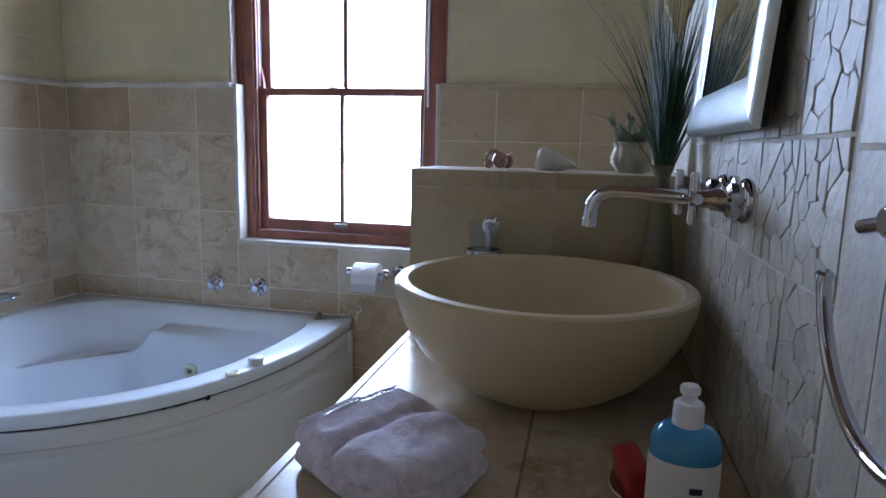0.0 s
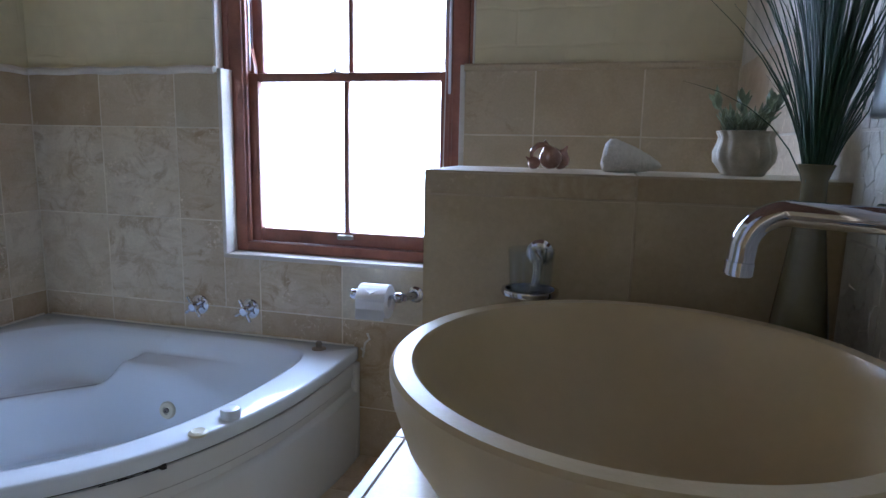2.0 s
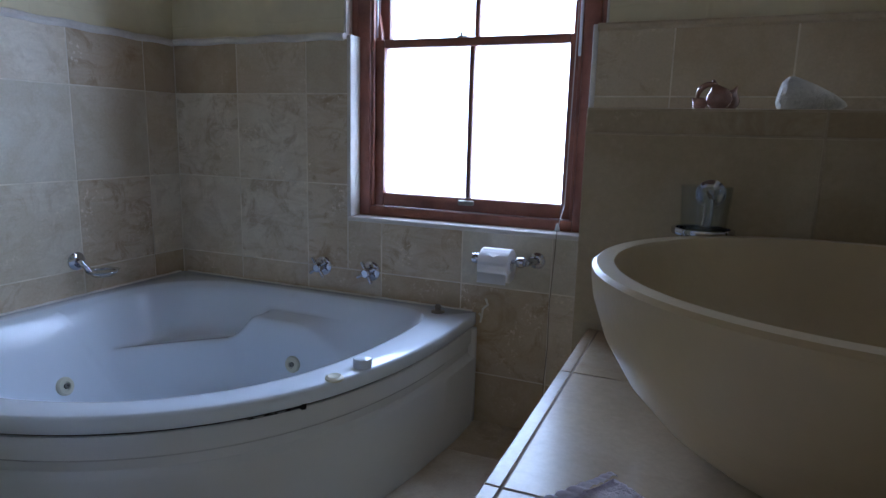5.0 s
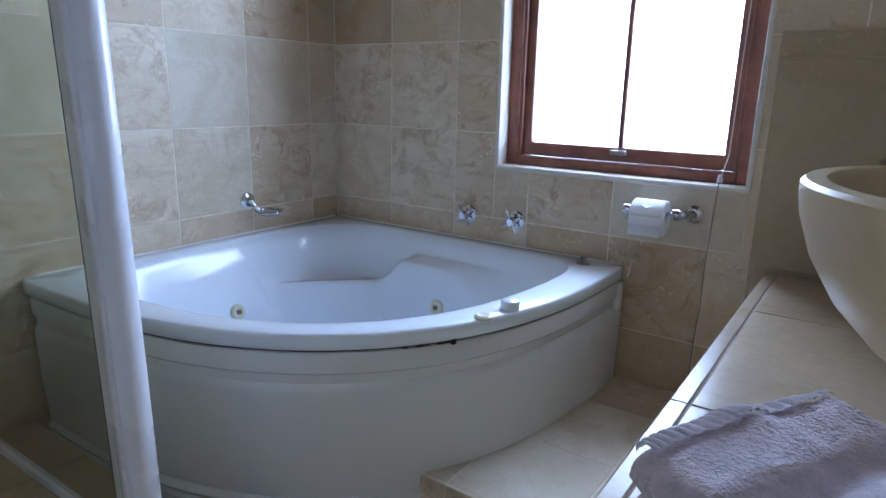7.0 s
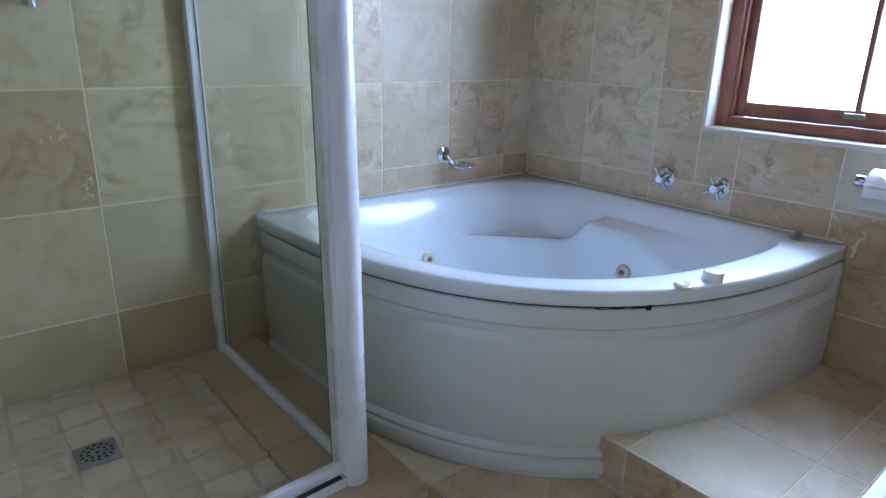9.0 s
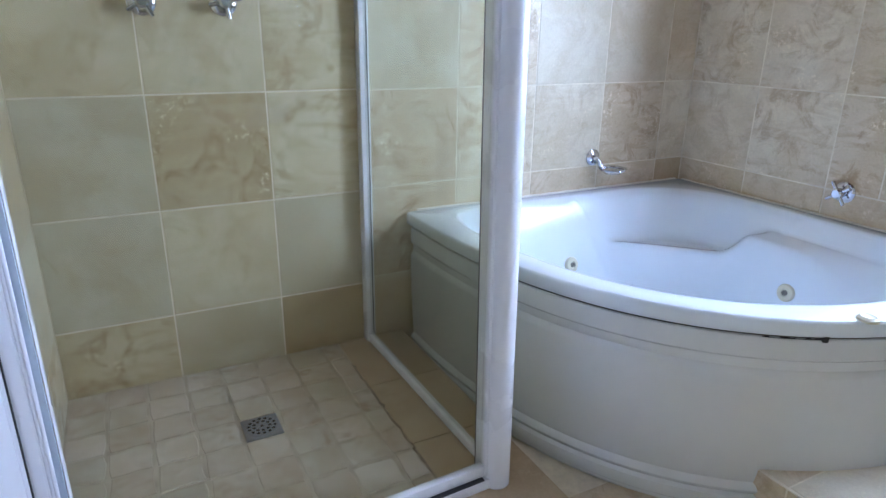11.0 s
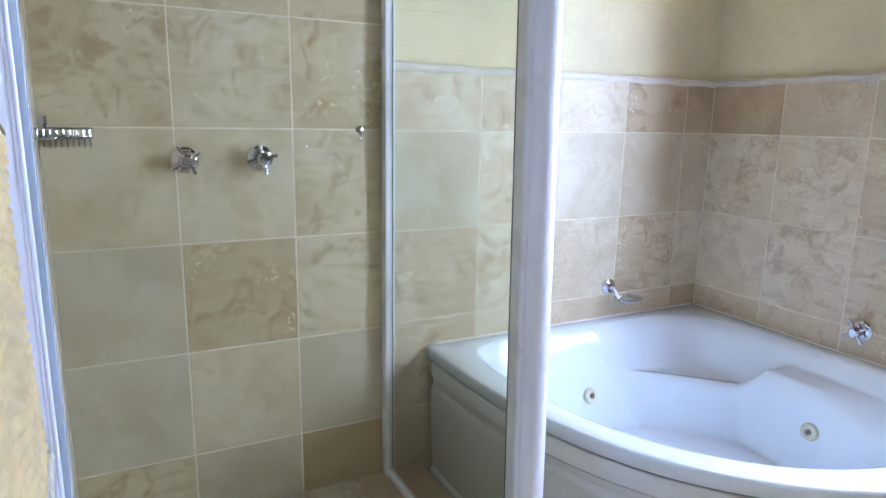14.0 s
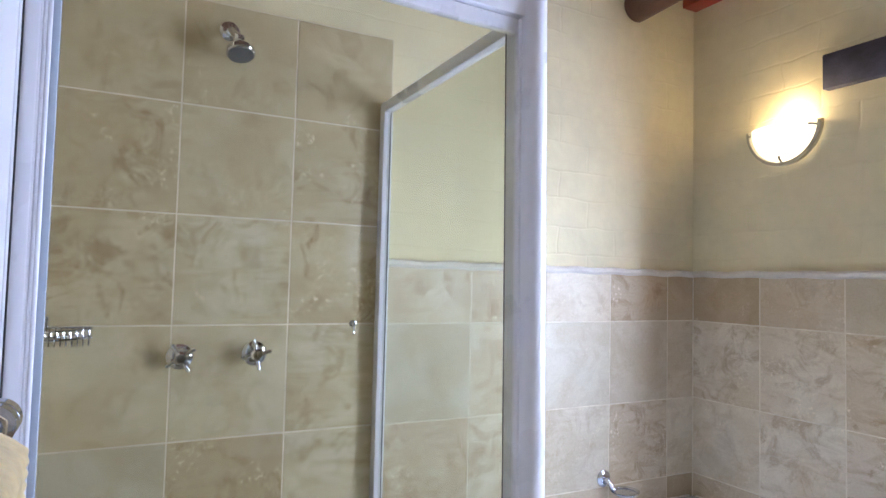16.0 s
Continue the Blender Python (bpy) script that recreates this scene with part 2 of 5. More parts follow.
# ---- mesh helpers ----
ORIGIN = {}


def thing(name, at, label, category, group="", kind=""):
    ob = new(name)
    ob.empty_display_size = 0.05
    ob.location = at
    ORIGIN[ob.name] = Vector(at)
    return tagged(ob, label, category, group, kind)


def part(name, bm, material, parent=None, label="", smooth=True, kind=""):
    """One mesh object from a bmesh in world coordinates, under parent."""
    at = ORIGIN[parent.name] if parent else Vector((0, 0, 0))
    bm.transform(Matrix.Translation(-at))
    bmesh.ops.recalc_face_normals(bm, faces=bm.faces)
    me = bpy.data.meshes.new(name)
    bm.to_mesh(me)
    bm.free()
    me.materials.append(material)
    if smooth:
        me.shade_smooth()
        me.set_sharp_from_angle(angle=radians(38))
    ob = new(name, me)
    ob.parent = parent
    ORIGIN[ob.name] = at
    return tagged(ob, label, kind=kind)


def structure(name, bm, material, label, category, smooth=False):
    return tagged(part(name, bm, material, smooth=smooth), label, category, kind="structure")


def box(x0, x1, y0, y1, z0, z1, bevel=0.0, bm=None, seg=2):
    own = bmesh.new()
    bmesh.ops.create_cube(own, size=1, matrix=Matrix.LocRotScale(((x0 + x1) / 2, (y0 + y1) / 2, (z0 + z1) / 2), None, (abs(x1 - x0), abs(y1 - y0), abs(z1 - z0))))
    if bevel:
        bmesh.ops.bevel(own, geom=own.edges[:], offset=bevel, segments=seg, affect="EDGES", profile=0.5)
    return join(bm, own)


def join(bm, other):
    if bm is None:
        return other
    me = bpy.data.meshes.new("tmp")
    other.to_mesh(me)
    other.free()
    bm.from_mesh(me)
    bpy.data.meshes.remove(me)
    return bm


def rod(p, q, r, r2=None, seg=16, bm=None, bevel=0.0):
    p, q = Vector(p), Vector(q)
    own = bmesh.new()
    m = Matrix.Translation((p + q) / 2) @ (q - p).to_track_quat("Z", "Y").to_matrix().to_4x4()
    bmesh.ops.create_cone(own, cap_ends=True, segments=seg, radius1=r, radius2=r if r2 is None else r2, depth=(q - p).length, matrix=m)
    if bevel:
        caps = [e for e in own.edges if len([f for f in e.link_faces if len(f.verts) > 4]) == 1]
        bmesh.ops.bevel(own, geom=caps, offset=bevel, segments=2, affect="EDGES")
    return join(bm, own)


def lathe(profile, at, seg=32, axis=(0, 0, 1), bm=None, wave=None):
    """Turn (radius, height) pairs round an axis through at."""
    own = bmesh.new()
    q = Vector(axis).to_track_quat("Z", "Y").to_matrix()
    rings = []
    for r, h in profile:
        ring = []
        for k in range(seg):
            a = 2 * math.pi * k / seg
            rr = r * (wave(a, h) if wave else 1)
            ring.append(own.verts.new(Vector(at) + q @ Vector((rr * math.cos(a), rr * math.sin(a), h))))
        rings.append(ring)
    for a, b in zip(rings, rings[1:]):
        for k in range(seg):
            own.faces.new((a[k], a[(k + 1) % seg], b[(k + 1) % seg], b[k]))
    for ring in (rings[0], rings[-1]):
        own.faces.new(ring)
    bmesh.ops.remove_doubles(own, verts=own.verts, dist=1e-5)
    return join(bm, own)


def tube(points, r, seg=10, bm=None, taper=None):
    """A round tube along points."""
    own = bmesh.new()
    pts = [Vector(p) for p in points]
    rings, up = [], Vector((0.13, 0.31, 0.94))
    for i, p in enumerate(pts):
        d = (pts[min(i + 1, len(pts) - 1)] - pts[max(i - 1, 0)]).normalized()
        a = d.cross(up)
        if a.length < 1e-3:
            a = d.cross(Vector((1, 0, 0)))
        a.normalize()
        b = d.cross(a)
        rr = r if taper is None else r * taper(i / (len(pts) - 1))
        rings.append([own.verts.new(p + rr * (math.cos(2 * math.pi * k / seg) * a + math.sin(2 * math.pi * k / seg) * b)) for k in range(seg)])
    for a, b in zip(rings, rings[1:]):
        for k in range(seg):
            own.faces.new((a[k], a[(k + 1) % seg], b[(k + 1) % seg], b[k]))
    own.faces.new(rings[0])
    own.faces.new(rings[-1])
    return join(bm, own)


def arc(c, u, v, r, a0, a1, n=16):
    c, u, v = Vector(c), Vector(u), Vector(v)
    return [c + r * (math.cos(radians(a0 + (a1 - a0) * i / n)) * u + math.sin(radians(a0 + (a1 - a0) * i / n)) * v) for i in range(n + 1)]


def grid(f, nu, nv, bm=None, close_u=False):
    """A sheet of f(u, v), with u and v from 0 to 1."""
    own = bmesh.new()
    vs = [[own.verts.new(f(i / (nu if close_u else nu - 1), j / (nv - 1))) for j in range(nv)] for i in range(nu)]
    for i in range(nu if close_u else nu - 1):
        for j in range(nv - 1):
            own.faces.new((vs[i][j], vs[(i + 1) % nu][j], vs[(i + 1) % nu][j + 1], vs[i][j + 1]))
    return join(bm, own)


def smooth_step(a, b, x):
    t = min(1, max(0, (x - a) / (b - a)))
    return t * t * (3 - 2 * t)


# ---- plan ----
XL, YW, XR, YB = -2.12, 2.385, XR0, YB0      # faces of the walls
CT, PY, PT = 0.765, 1.47, 1.122                  # worktop, low wall's face and top
LOW, STEP, SHOWER = -0.03, 0.095, 0.05           # floor levels
CAP, CEIL = 1.400, 2.60
WX0, WX1, WZ0, WZ1 = -1.327, -0.478, 0.772, 2.033  # window opening
SY0, SY1, SX = 0.065, 0.985, -1.247              # shower: side wall, glass side, door plane
LAP = 0.026                                      # the frame shows this much wider above the tiles
BED = 0.018                                      # tiles stand this far before the paint

# ---- structure ----
floor = structure("floor", box(XL - 0.2, XR + 0.2, YB - 0.2, YW + 0.2, LOW - 0.15, LOW - 0.004), GROUT, "travertine tiled bathroom floor with pale grout", "floor")
ceiling = structure("ceiling", box(XL - 0.2, XR + 0.2, YB - 0.2, YW + 0.3, CEIL, CEIL + 0.1), BOARDS, "dark timber ceiling above round wooden poles", "ceiling")
wall_west = structure("wall_west", box(XL - 0.25, XL - BED, YB - 0.2, YW + 0.2, LOW, CEIL), PAINT, "cream painted bagged wall with travertine tiles below", "wall")
box_n = box(XL - BED, WX0, YW + BED, YW + 0.2, LOW, CAP)
box(XL - BED, WX0 - LAP, YW + BED, YW + 0.2, CAP, CEIL, bm=box_n)
box(WX1, XR + 0.25, YW + BED, YW + 0.2, LOW, CAP, bm=box_n)
box(WX1 + LAP, XR + 0.25, YW + BED, YW + 0.2, CAP, CEIL, bm=box_n)
box(WX0, WX1, YW + BED, YW + 0.2, LOW, WZ0, bm=box_n)
box(WX0 - LAP, WX1 + LAP, YW + BED, YW + 0.2, WZ1, CEIL, bm=box_n)
wall_north = structure("wall_north", box_n, PAINT, "cream painted bagged wall round a sash window", "wall")
wall_east = structure("wall_east", box(XR + BED, XR + 0.25, YB - 0.2, YW + BED, LOW, CEIL), PAINT, "cream painted wall behind the washstand", "wall")
wall_south = structure("wall_south", box(XL - BED, XR + BED, YB - 0.2, YB, LOW, CEIL), PAINT, "plain cream painted wall", "wall")
wall_shower = structure("wall_shower", box(XL - BED, SX + 0.02, YB, SY0 - 0.012, LOW, CEIL), PAINT, "wall at the side of the shower", "wall")

# grout beds behind the wall tiles
bed = box(XL - BED, XL - 0.0008, SY0, 1.0, LOW, 2.124)
box(XL - BED, XL - 0.0008, 1.0, YW, LOW, CAP - 0.014, bm=bed)
bed_west = structure("tile_bed_west", bed, GROUT, "travertine wall tiles with pale grout", "wall tiles")
bed = box(XL - 0.004, WX0, YW + 0.0008, YW + BED, LOW, CAP - 0.014)
box(WX1, XR, YW + 0.0008, YW + BED, LOW, CAP - 0.014, bm=bed)
box(WX0, WX1, YW + 0.0008, YW + BED, LOW, WZ0 - 0.004, bm=bed)
bed_north = structure("tile_bed_north", bed, GROUT, "travertine wall tiles with pale grout", "wall tiles")
bed_shower = structure("tile_bed_shower", box(XL, SX + 0.02, SY0 - 0.012, SY0 - 0.0008, LOW, 2.124), GROUT, "travertine shower wall tiles", "wall tiles")
bed_east = structure("tile_bed_east", box(XR + 0.0008, XR + BED, YB, YW, LOW, 2.10), mat("stone_bed", (0.62, 0.59, 0.51), 0.9, var=0.15, scale=14, bump=0.2, bump_scale=120), "pale stone wall behind the washstand", "wall tiles")

cap = tube([(XL - 0.004, 1.0 + 0.02 * i, CAP - 0.004 + 0.002 * math.sin(i * 0.7)) for i in range(70)], 0.014, 8)
tagged(part("dado_cap_west", cap, CAPS), "rounded white plaster cap along the tiles", "trim", kind="structure")
cap = tube([(XL + 0.02 * i, YW + 0.002, CAP - 0.004 + 0.002 * math.sin(i * 0.6)) for i in range(int((WX0 - XL) / 0.02) + 1)], 0.014, 8)
tagged(part("dado_cap_north", cap, CAPS), "rounded white plaster cap along the tiles", "trim", kind="structure")
ledge = structure("dado_cap_stone", tube([(WX1 + 0.02 * i, YW + 0.002, CAP - 0.008) for i in range(int((XR - WX1) / 0.02) + 1)], 0.012, 8), QUIET, "rounded travertine edge above the tiles", "trim", True)
ledge.color = (0.2, 0.3, 0.2, 1)

# window reveal: white edges round the opening
rev = box(WX0 - 0.002, WX0 + 0.014, YW - 0.002, 2.448, WZ0, CAP, 0.003)
box(WX0 - LAP, WX0 - LAP + 0.008, YW + BED + 0.002, 2.448, CAP, WZ1, 0.003, bm=rev)
box(WX1 - 0.014, WX1 + 0.002, YW - 0.002, 2.448, WZ0, CAP, 0.003, bm=rev)
box(WX1 + LAP - 0.008, WX1 + LAP, YW + BED + 0.002, 2.448, CAP, WZ1, 0.003, bm=rev)
box(WX0, WX1, YW - 0.004, 2.448, WZ0 - 0.014, WZ0 + 0.002, 0.003, bm=rev)
structure("window_reveal", rev, CAPS, "white plastered edge round the window opening", "trim", True)


# ---- window: a sliding sash ----
def window():
    w = thing("window_1", (-0.9, 2.48, WZ0), "red-brown wooden sash window with four clear panes", "window", kind="structure")
    x0, x1 = WX0 + 0.002, WX1 - 0.002
    y = 2.448
    # box frame with a bead
    fr = box(x0, x0 + 0.052, y, y + 0.12, WZ0 + 0.002, WZ1, 0.004)
    box(x1 - 0.052, x1, y, y + 0.12, WZ0 + 0.002, WZ1, 0.004, bm=fr)
    box(x0 + 0.052, x1 - 0.052, y, y + 0.12, WZ0 + 0.002, WZ0 + 0.036, 0.004, bm=fr)
    box(x0 + 0.052, x1 - 0.052, y, y + 0.12, WZ1 - 0.05, WZ1, 0.004, bm=fr)
    box(x0 - LAP, x0, y + 0.001, y + 0.12, CAP + 0.001, WZ1, 0.004, bm=fr)
    box(x1, x1 + LAP, y + 0.001, y + 0.12, CAP + 0.001, WZ1, 0.004, bm=fr)
    part("window_frame", fr, WOOD, w)
    for a, b in ((x0 + 0.052, x0 + 0.064), (x1 - 0.064, x1 - 0.052)):
        part("bead", box(a, b, y + 0.006, y + 0.02, WZ0 + 0.036, WZ1 - 0.05, 0.004), WOOD, w)
    part("channel", box(x1 - 0.066, x1 - 0.057, y + 0.001, y + 0.008, 1.32, WZ1 - 0.05, 0.001), ALU, w, "pale sash cord in the channel")
    part("channel", box(x0 + 0.064, x0 + 0.068, y + 0.022, y + 0.03, 1.40, WZ1 - 0.05, 0.001), ALU, w, "pale sash cord in the channel")

    def sash(name, z0, z1, ya, low, high, label):
        yb = ya + 0.034
        xa, xb = x0 + 0.056, x1 - 0.056
        s = box(xa, xa + 0.040, ya, yb, z0, z1, 0.005)
        box(xb - 0.040, xb, ya, yb, z0, z1, 0.005, bm=s)
        box(xa + 0.040, xb - 0.040, ya, yb, z0, z0 + low, 0.005, bm=s)
        box(xa + 0.040, xb - 0.040, ya, yb, z1 - high, z1, 0.005, bm=s)
        fs = part(name, s, WOOD, w, label)
        xm = (xa + xb) / 2
        part("glazing_bar", box(xm - 0.009, xm + 0.009, ya + 0.004, yb - 0.006, z0 + low, z1 - high, 0.004), WOOD, fs)
        for a, b in ((xa + 0.040, xm - 0.009), (xm + 0.009, xb - 0.040)):
            g = part("pane", box(a, b, ya + 0.016, ya + 0.020, z0 + low, z1 - high), GLASS, fs, smooth=False)
            g.visible_shadow = False
        return fs

    lower = sash("lower_sash", WZ0 + 0.038, 1.392, y + 0.022, 0.048, 0.030, "lower sash with two panes")
    upper = sash("upper_sash", 1.366, WZ1 - 0.05, y + 0.062, 0.030, 0.045, "upper sash with two panes")
    for xa in (x0 + 0.064, x1 - 0.078):
        horn = bmesh.new()
        pr = [(0, 0), (0.016, 0), (0.016, 0.02), (0.004, 0.085), (-0.002, 0.085)]
        sgn = 1 if xa < -1 else -1
        o = xa if sgn > 0 else xa + 0.014
        fa = [horn.verts.new((o + sgn * px, y + 0.030, 1.392 + pz)) for px, pz in pr]
        fb = [horn.verts.new((o + sgn * px, y + 0.050, 1.392 + pz)) for px, pz in pr]
        horn.faces.new(fa), horn.faces.new(fb[::-1])
        for k in range(5):
            horn.faces.new((fa[k], fa[(k + 1) % 5], fb[(k + 1) % 5], fb[k]))
        part("horn", horn, WOOD, upper)
    xm = (x0 + x1) / 2
    lift = box(xm - 0.028, xm + 0.028, y + 0.004, y + 0.024, WZ0 + 0.062, WZ0 + 0.078, 0.004)
    part("sash_lift", lift, mat("dull_brass", (0.30, 0.27, 0.22), 0.4, metal=0.8), lower, "small dull metal finger lift")
    catch = box(xm - 0.06, xm - 0.02, y + 0.030, y + 0.052, 1.392, 1.398, 0.002)
    rod((xm - 0.045, y + 0.040, 1.396), (xm - 0.045, y + 0.040, 1.410), 0.005, bm=catch)
    part("catch", catch, CHROME, lower, "small sash catch")
    return w


window()

# ---- bath ----
BA, BB, BN = 1.300, 1.262, 2.8
RIM = 0.486


def bath_outer(u, v):
    return u >= 0 and v >= 0 and (u / BA) ** BN + (v / BB) ** BN <= 1


def bath_inner(u, v):
    if u <= 0 or v <= 0:
        return False
    g = abs((u - 0.65) / 0.585) ** 8 + abs((v - 0.64) / 0.575) ** 8 + (max(0, 0.46 - u - v) / 0.22) ** 3
    return g + max(0, (u / 1.215) ** BN + (v / 1.195) ** BN) ** 7 <= 1


def reach(test, a):
    lo, hi = 0.0, 2.0
    for _ in range(26):
        mid = (lo + hi) / 2
        if test(0.62 + mid * math.cos(a), 0.60 + mid * math.sin(a)):
            lo = mid
        else:
            hi = mid
    return lo


def bath_point(u, v, z):
    return (XL + 0.003 + u, YW - 0.003 - v, z)


def soft_max(a, b, k=0.09):
    h = max(k - abs(a - b), 0) / k
    return max(a, b) + h * h * k / 4


def well_depth(u, v, s):
    z = RIM - 0.008 - 0.37 * smooth_step(-0.02, 0.27, 1 - s)
    # soft arm rests along both walls, and a broad seat in the corner between them
    d, m = u + v, min(u, v)
    bow = d - 0.10 * (u - v) ** 2
    seat = 0.296 + 0.012 * smooth_step(0.50, 0.58, bow) + 0.13 * smooth_step(0.47, 0.24, bow)
    ws = smooth_step(0.655, 0.590, bow)
    z = soft_max(z, z * (1 - ws) + seat * ws, 0.03) if ws > 0 else z
    arm = 0.415 - 0.25 * max(0, m - 0.10)
    side = 0.95 if v < u else 0.05
    wa = smooth_step(0.215, 0.150, m) * smooth_step(0.570, 0.635, d) * smooth_step(1.25, 0.80, d)
    return z + wa * max(0.0, arm - z) * side


def bath():
    b = thing("corner_bath", (XL + 0.6, YW - 0.6, LOW), "white acrylic corner whirlpool bath with a chipped rim", "bath")
    own = bmesh.new()
    N, rings = 320, []
    angles = [2 * math.pi * k / N for k in range(N)]
    ro, ri = [reach(bath_outer, a) for a in angles], [reach(bath_inner, a) for a in angles]
    ri = [(ri[k - 2] + ri[k - 1] * 2 + ri[k] * 3 + ri[(k + 1) % N] * 2 + ri[(k + 2) % N]) / 9 for k in range(N)]
    for inset, z in ((0.030, 0.446), (0.002, 0.446), (0.0, 0.448), (0.0, 0.477), (0.002, 0.4835), (0.007, RIM)):
        rings.append([(0.62 + (r - inset) * math.cos(a), 0.60 + (r - inset) * math.sin(a), z) for r, a in zip(ro, angles)])
    for out, z in ((0.014, RIM), (0.006, RIM - 0.002)):
        rings.append([(0.62 + (r + out) * math.cos(a), 0.60 + (r + out) * math.sin(a), z) for r, a in zip(ri, angles)])
    for i in range(90):
        s = 1 - (i / 90) ** 1.25
        row = []
        for r, a in zip(ri, angles):
            u, v = 0.62 + s * r * math.cos(a), 0.60 + s * r * math.sin(a)
            row.append((u, v, well_depth(u, v, s)))
        rings.append(row)
    vs = [[own.verts.new(bath_point(*p)) for p in ring] for ring in rings]
    for p, q in zip(vs, vs[1:]):
        for k in range(N):
            own.faces.new((p[k], p[(k + 1) % N], q[(k + 1) % N], q[k]))
    own.faces.new(vs[-1])
    tub = part("tub", own, ACRYLIC, b)
    tub.data.set_sharp_from_angle(angle=radians(85))

    def edge(f, off):
        a = f * math.pi / 2
        u, v = BA * math.cos(a) ** (2 / BN) if a < 1.5707 else 0, BB * math.sin(a) ** (2 / BN)
        du, dv = (max(u, 1e-4) / BA) ** (BN - 1) / BA, (max(v, 1e-4) / BB) ** (BN - 1) / BB
        n = math.hypot(du, dv)
        return u + off * du / n, v + off * dv / n

    prof = [(0.4390, -0.014), (0.4380, -0.006), (0.434, -0.003), (0.388, -0.003), (0.381, -0.010), (0.358, -0.012), (0.346, -0.004), (0.338, -0.002), (0.200, -0.004), (0.080, -0.010), (0.052, -0.014), (0.045, -0.005), (0.037, -0.001), (0.029, -0.004), (0.023, -0.009), (0.017, 0.002), (0.004, 0.005), (-0.014, 0.003), (-0.020, -0.004), (LOW, -0.004)]
    own = bmesh.new()
    cols = []
    for i in range(91):
        f = 0.004 + 0.992 * (i / 90)
        ease = smooth_step(0.90, 0.975, 1 - f)
        cols.append([own.verts.new(bath_point(*edge(f, off + 0.010 * ease * (z < 0.34)), z)) for z, off in prof])
    for p, q in zip(cols, cols[1:]):
        for k in range(len(prof) - 1):
            own.faces.new((p[k], q[k], q[k + 1], p[k + 1]))
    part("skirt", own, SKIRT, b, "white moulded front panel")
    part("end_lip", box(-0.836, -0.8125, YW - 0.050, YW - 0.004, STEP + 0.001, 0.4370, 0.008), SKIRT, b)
    # Black strip behind the rim's gap paints in the shade that fills it.
    own = bmesh.new()
    cols = [[own.verts.new(bath_point(*edge(0.004 + 0.992 * i / 90, -0.012), z)) for z in (0.4475, 0.425)] for i in range(91)]
    for p, q in zip(cols, cols[1:]):
        own.faces.new((p[0], q[0], q[1], p[1]))
    part("gap", own, DARK, b, "black strip for the shade in the gap below the rim")
    # ragged break in the rim's lower edge
    own = bmesh.new()
    rnd = random.Random(4)
    last = None
    for i in range(26):
        f = 0.345 + 0.085 * i / 25
        h = 0.4455 + (0.004 if i < 3 else 0.0)
        a, c = own.verts.new(bath_point(*edge(f, 0.0004), 0.4405 if i > 2 else 0.4345)), own.verts.new(bath_point(*edge(f, 0.0016 if i < 3 else 0.0008), h - (0.004 * rnd.random() if i > 3 else 0.0)))
        if last:
            own.faces.new((last[0], a, c, last[1]))
        last = (a, c)
    part("chip", own, DARK, b, "ragged dark chip")
    for ju, jv, jz in ((0.679, 0.157, 0.262), (0.150, 0.661, 0.250)):
        a = math.atan2(jv - 0.60, ju - 0.62)
        r = reach(bath_inner, a)

        def surf(q, aa=a, rr=r):
            u, v = 0.62 + q * rr * math.cos(aa), 0.60 + q * rr * math.sin(aa)
            return Vector(bath_point(u, v, well_depth(u, v, q)))

        q = 1.0
        while surf(q).z > jz and q > 0.4:
            q -= 0.004
        at = surf(q)
        e1 = surf(q + 0.01) - surf(q - 0.01)
        e2 = surf(q, a + 0.02) - surf(q, a - 0.02)
        nv = e1.cross(e2).normalized()
        nv = nv if nv.z > 0 else -nv
        j = lathe([(0.030, -0.01), (0.030, 0.004), (0.026, 0.009), (0.014, 0.010), (0.012, 0.006)], Vector(at), 28, nv)
        jet = part("jet", j, mat("ivory_plastic", (0.62, 0.60, 0.46), 0.3, var=0.04), b, "ivory whirlpool nozzle")
        part("nozzle", lathe([(0.009, 0.004), (0.009, 0.012), (0.004, 0.012), (0.003, 0.008)], Vector(at), 16, nv), mat("grey_plastic", (0.18, 0.17, 0.14), 0.4), jet)
    part("air_knob", lathe([(0.024, 0.0), (0.025, 0.018), (0.023, 0.024), (0.016, 0.027)], (-0.907, 1.775, RIM - 0.001), 28), ACRYLIC, b, "white round air control knob")
    part("push_button", lathe([(0.022, 0.0), (0.022, 0.006), (0.016, 0.010), (0.013, 0.008)], (-0.925, 1.672, RIM - 0.001), 28), mat("ivory_plastic", (0.62, 0.60, 0.46), 0.3), b, "low ivory push button")
    stop = lathe([(0.024, 0.0), (0.023, 0.004), (0.010, 0.007), (0.009, 0.014), (0.012, 0.018), (0.008, 0.026)], (-0.935, 2.318, RIM - 0.001), 20)
    part("stopper", stop, mat("dull_brass", (0.30, 0.27, 0.22), 0.4, metal=0.8), b, "small dull metal plug")
    return b


bath()


# ---- washstand ----
stand = thing("washstand", (0.0, 0.7, LOW), "built-in tiled washstand with a travertine top", "washstand")
part("base", box(XR - 0.545, XR - 0.004, -0.60, PY - 0.004, LOW, CT - 0.014), PAINT, stand, smooth=False)
counter = part("tile_bed", box(-0.296, XR, -0.60, PY - 0.002, CT - 0.04, CT - 0.001, 0.0005), DARKJOINT, stand, "dark joints between the top's tiles")


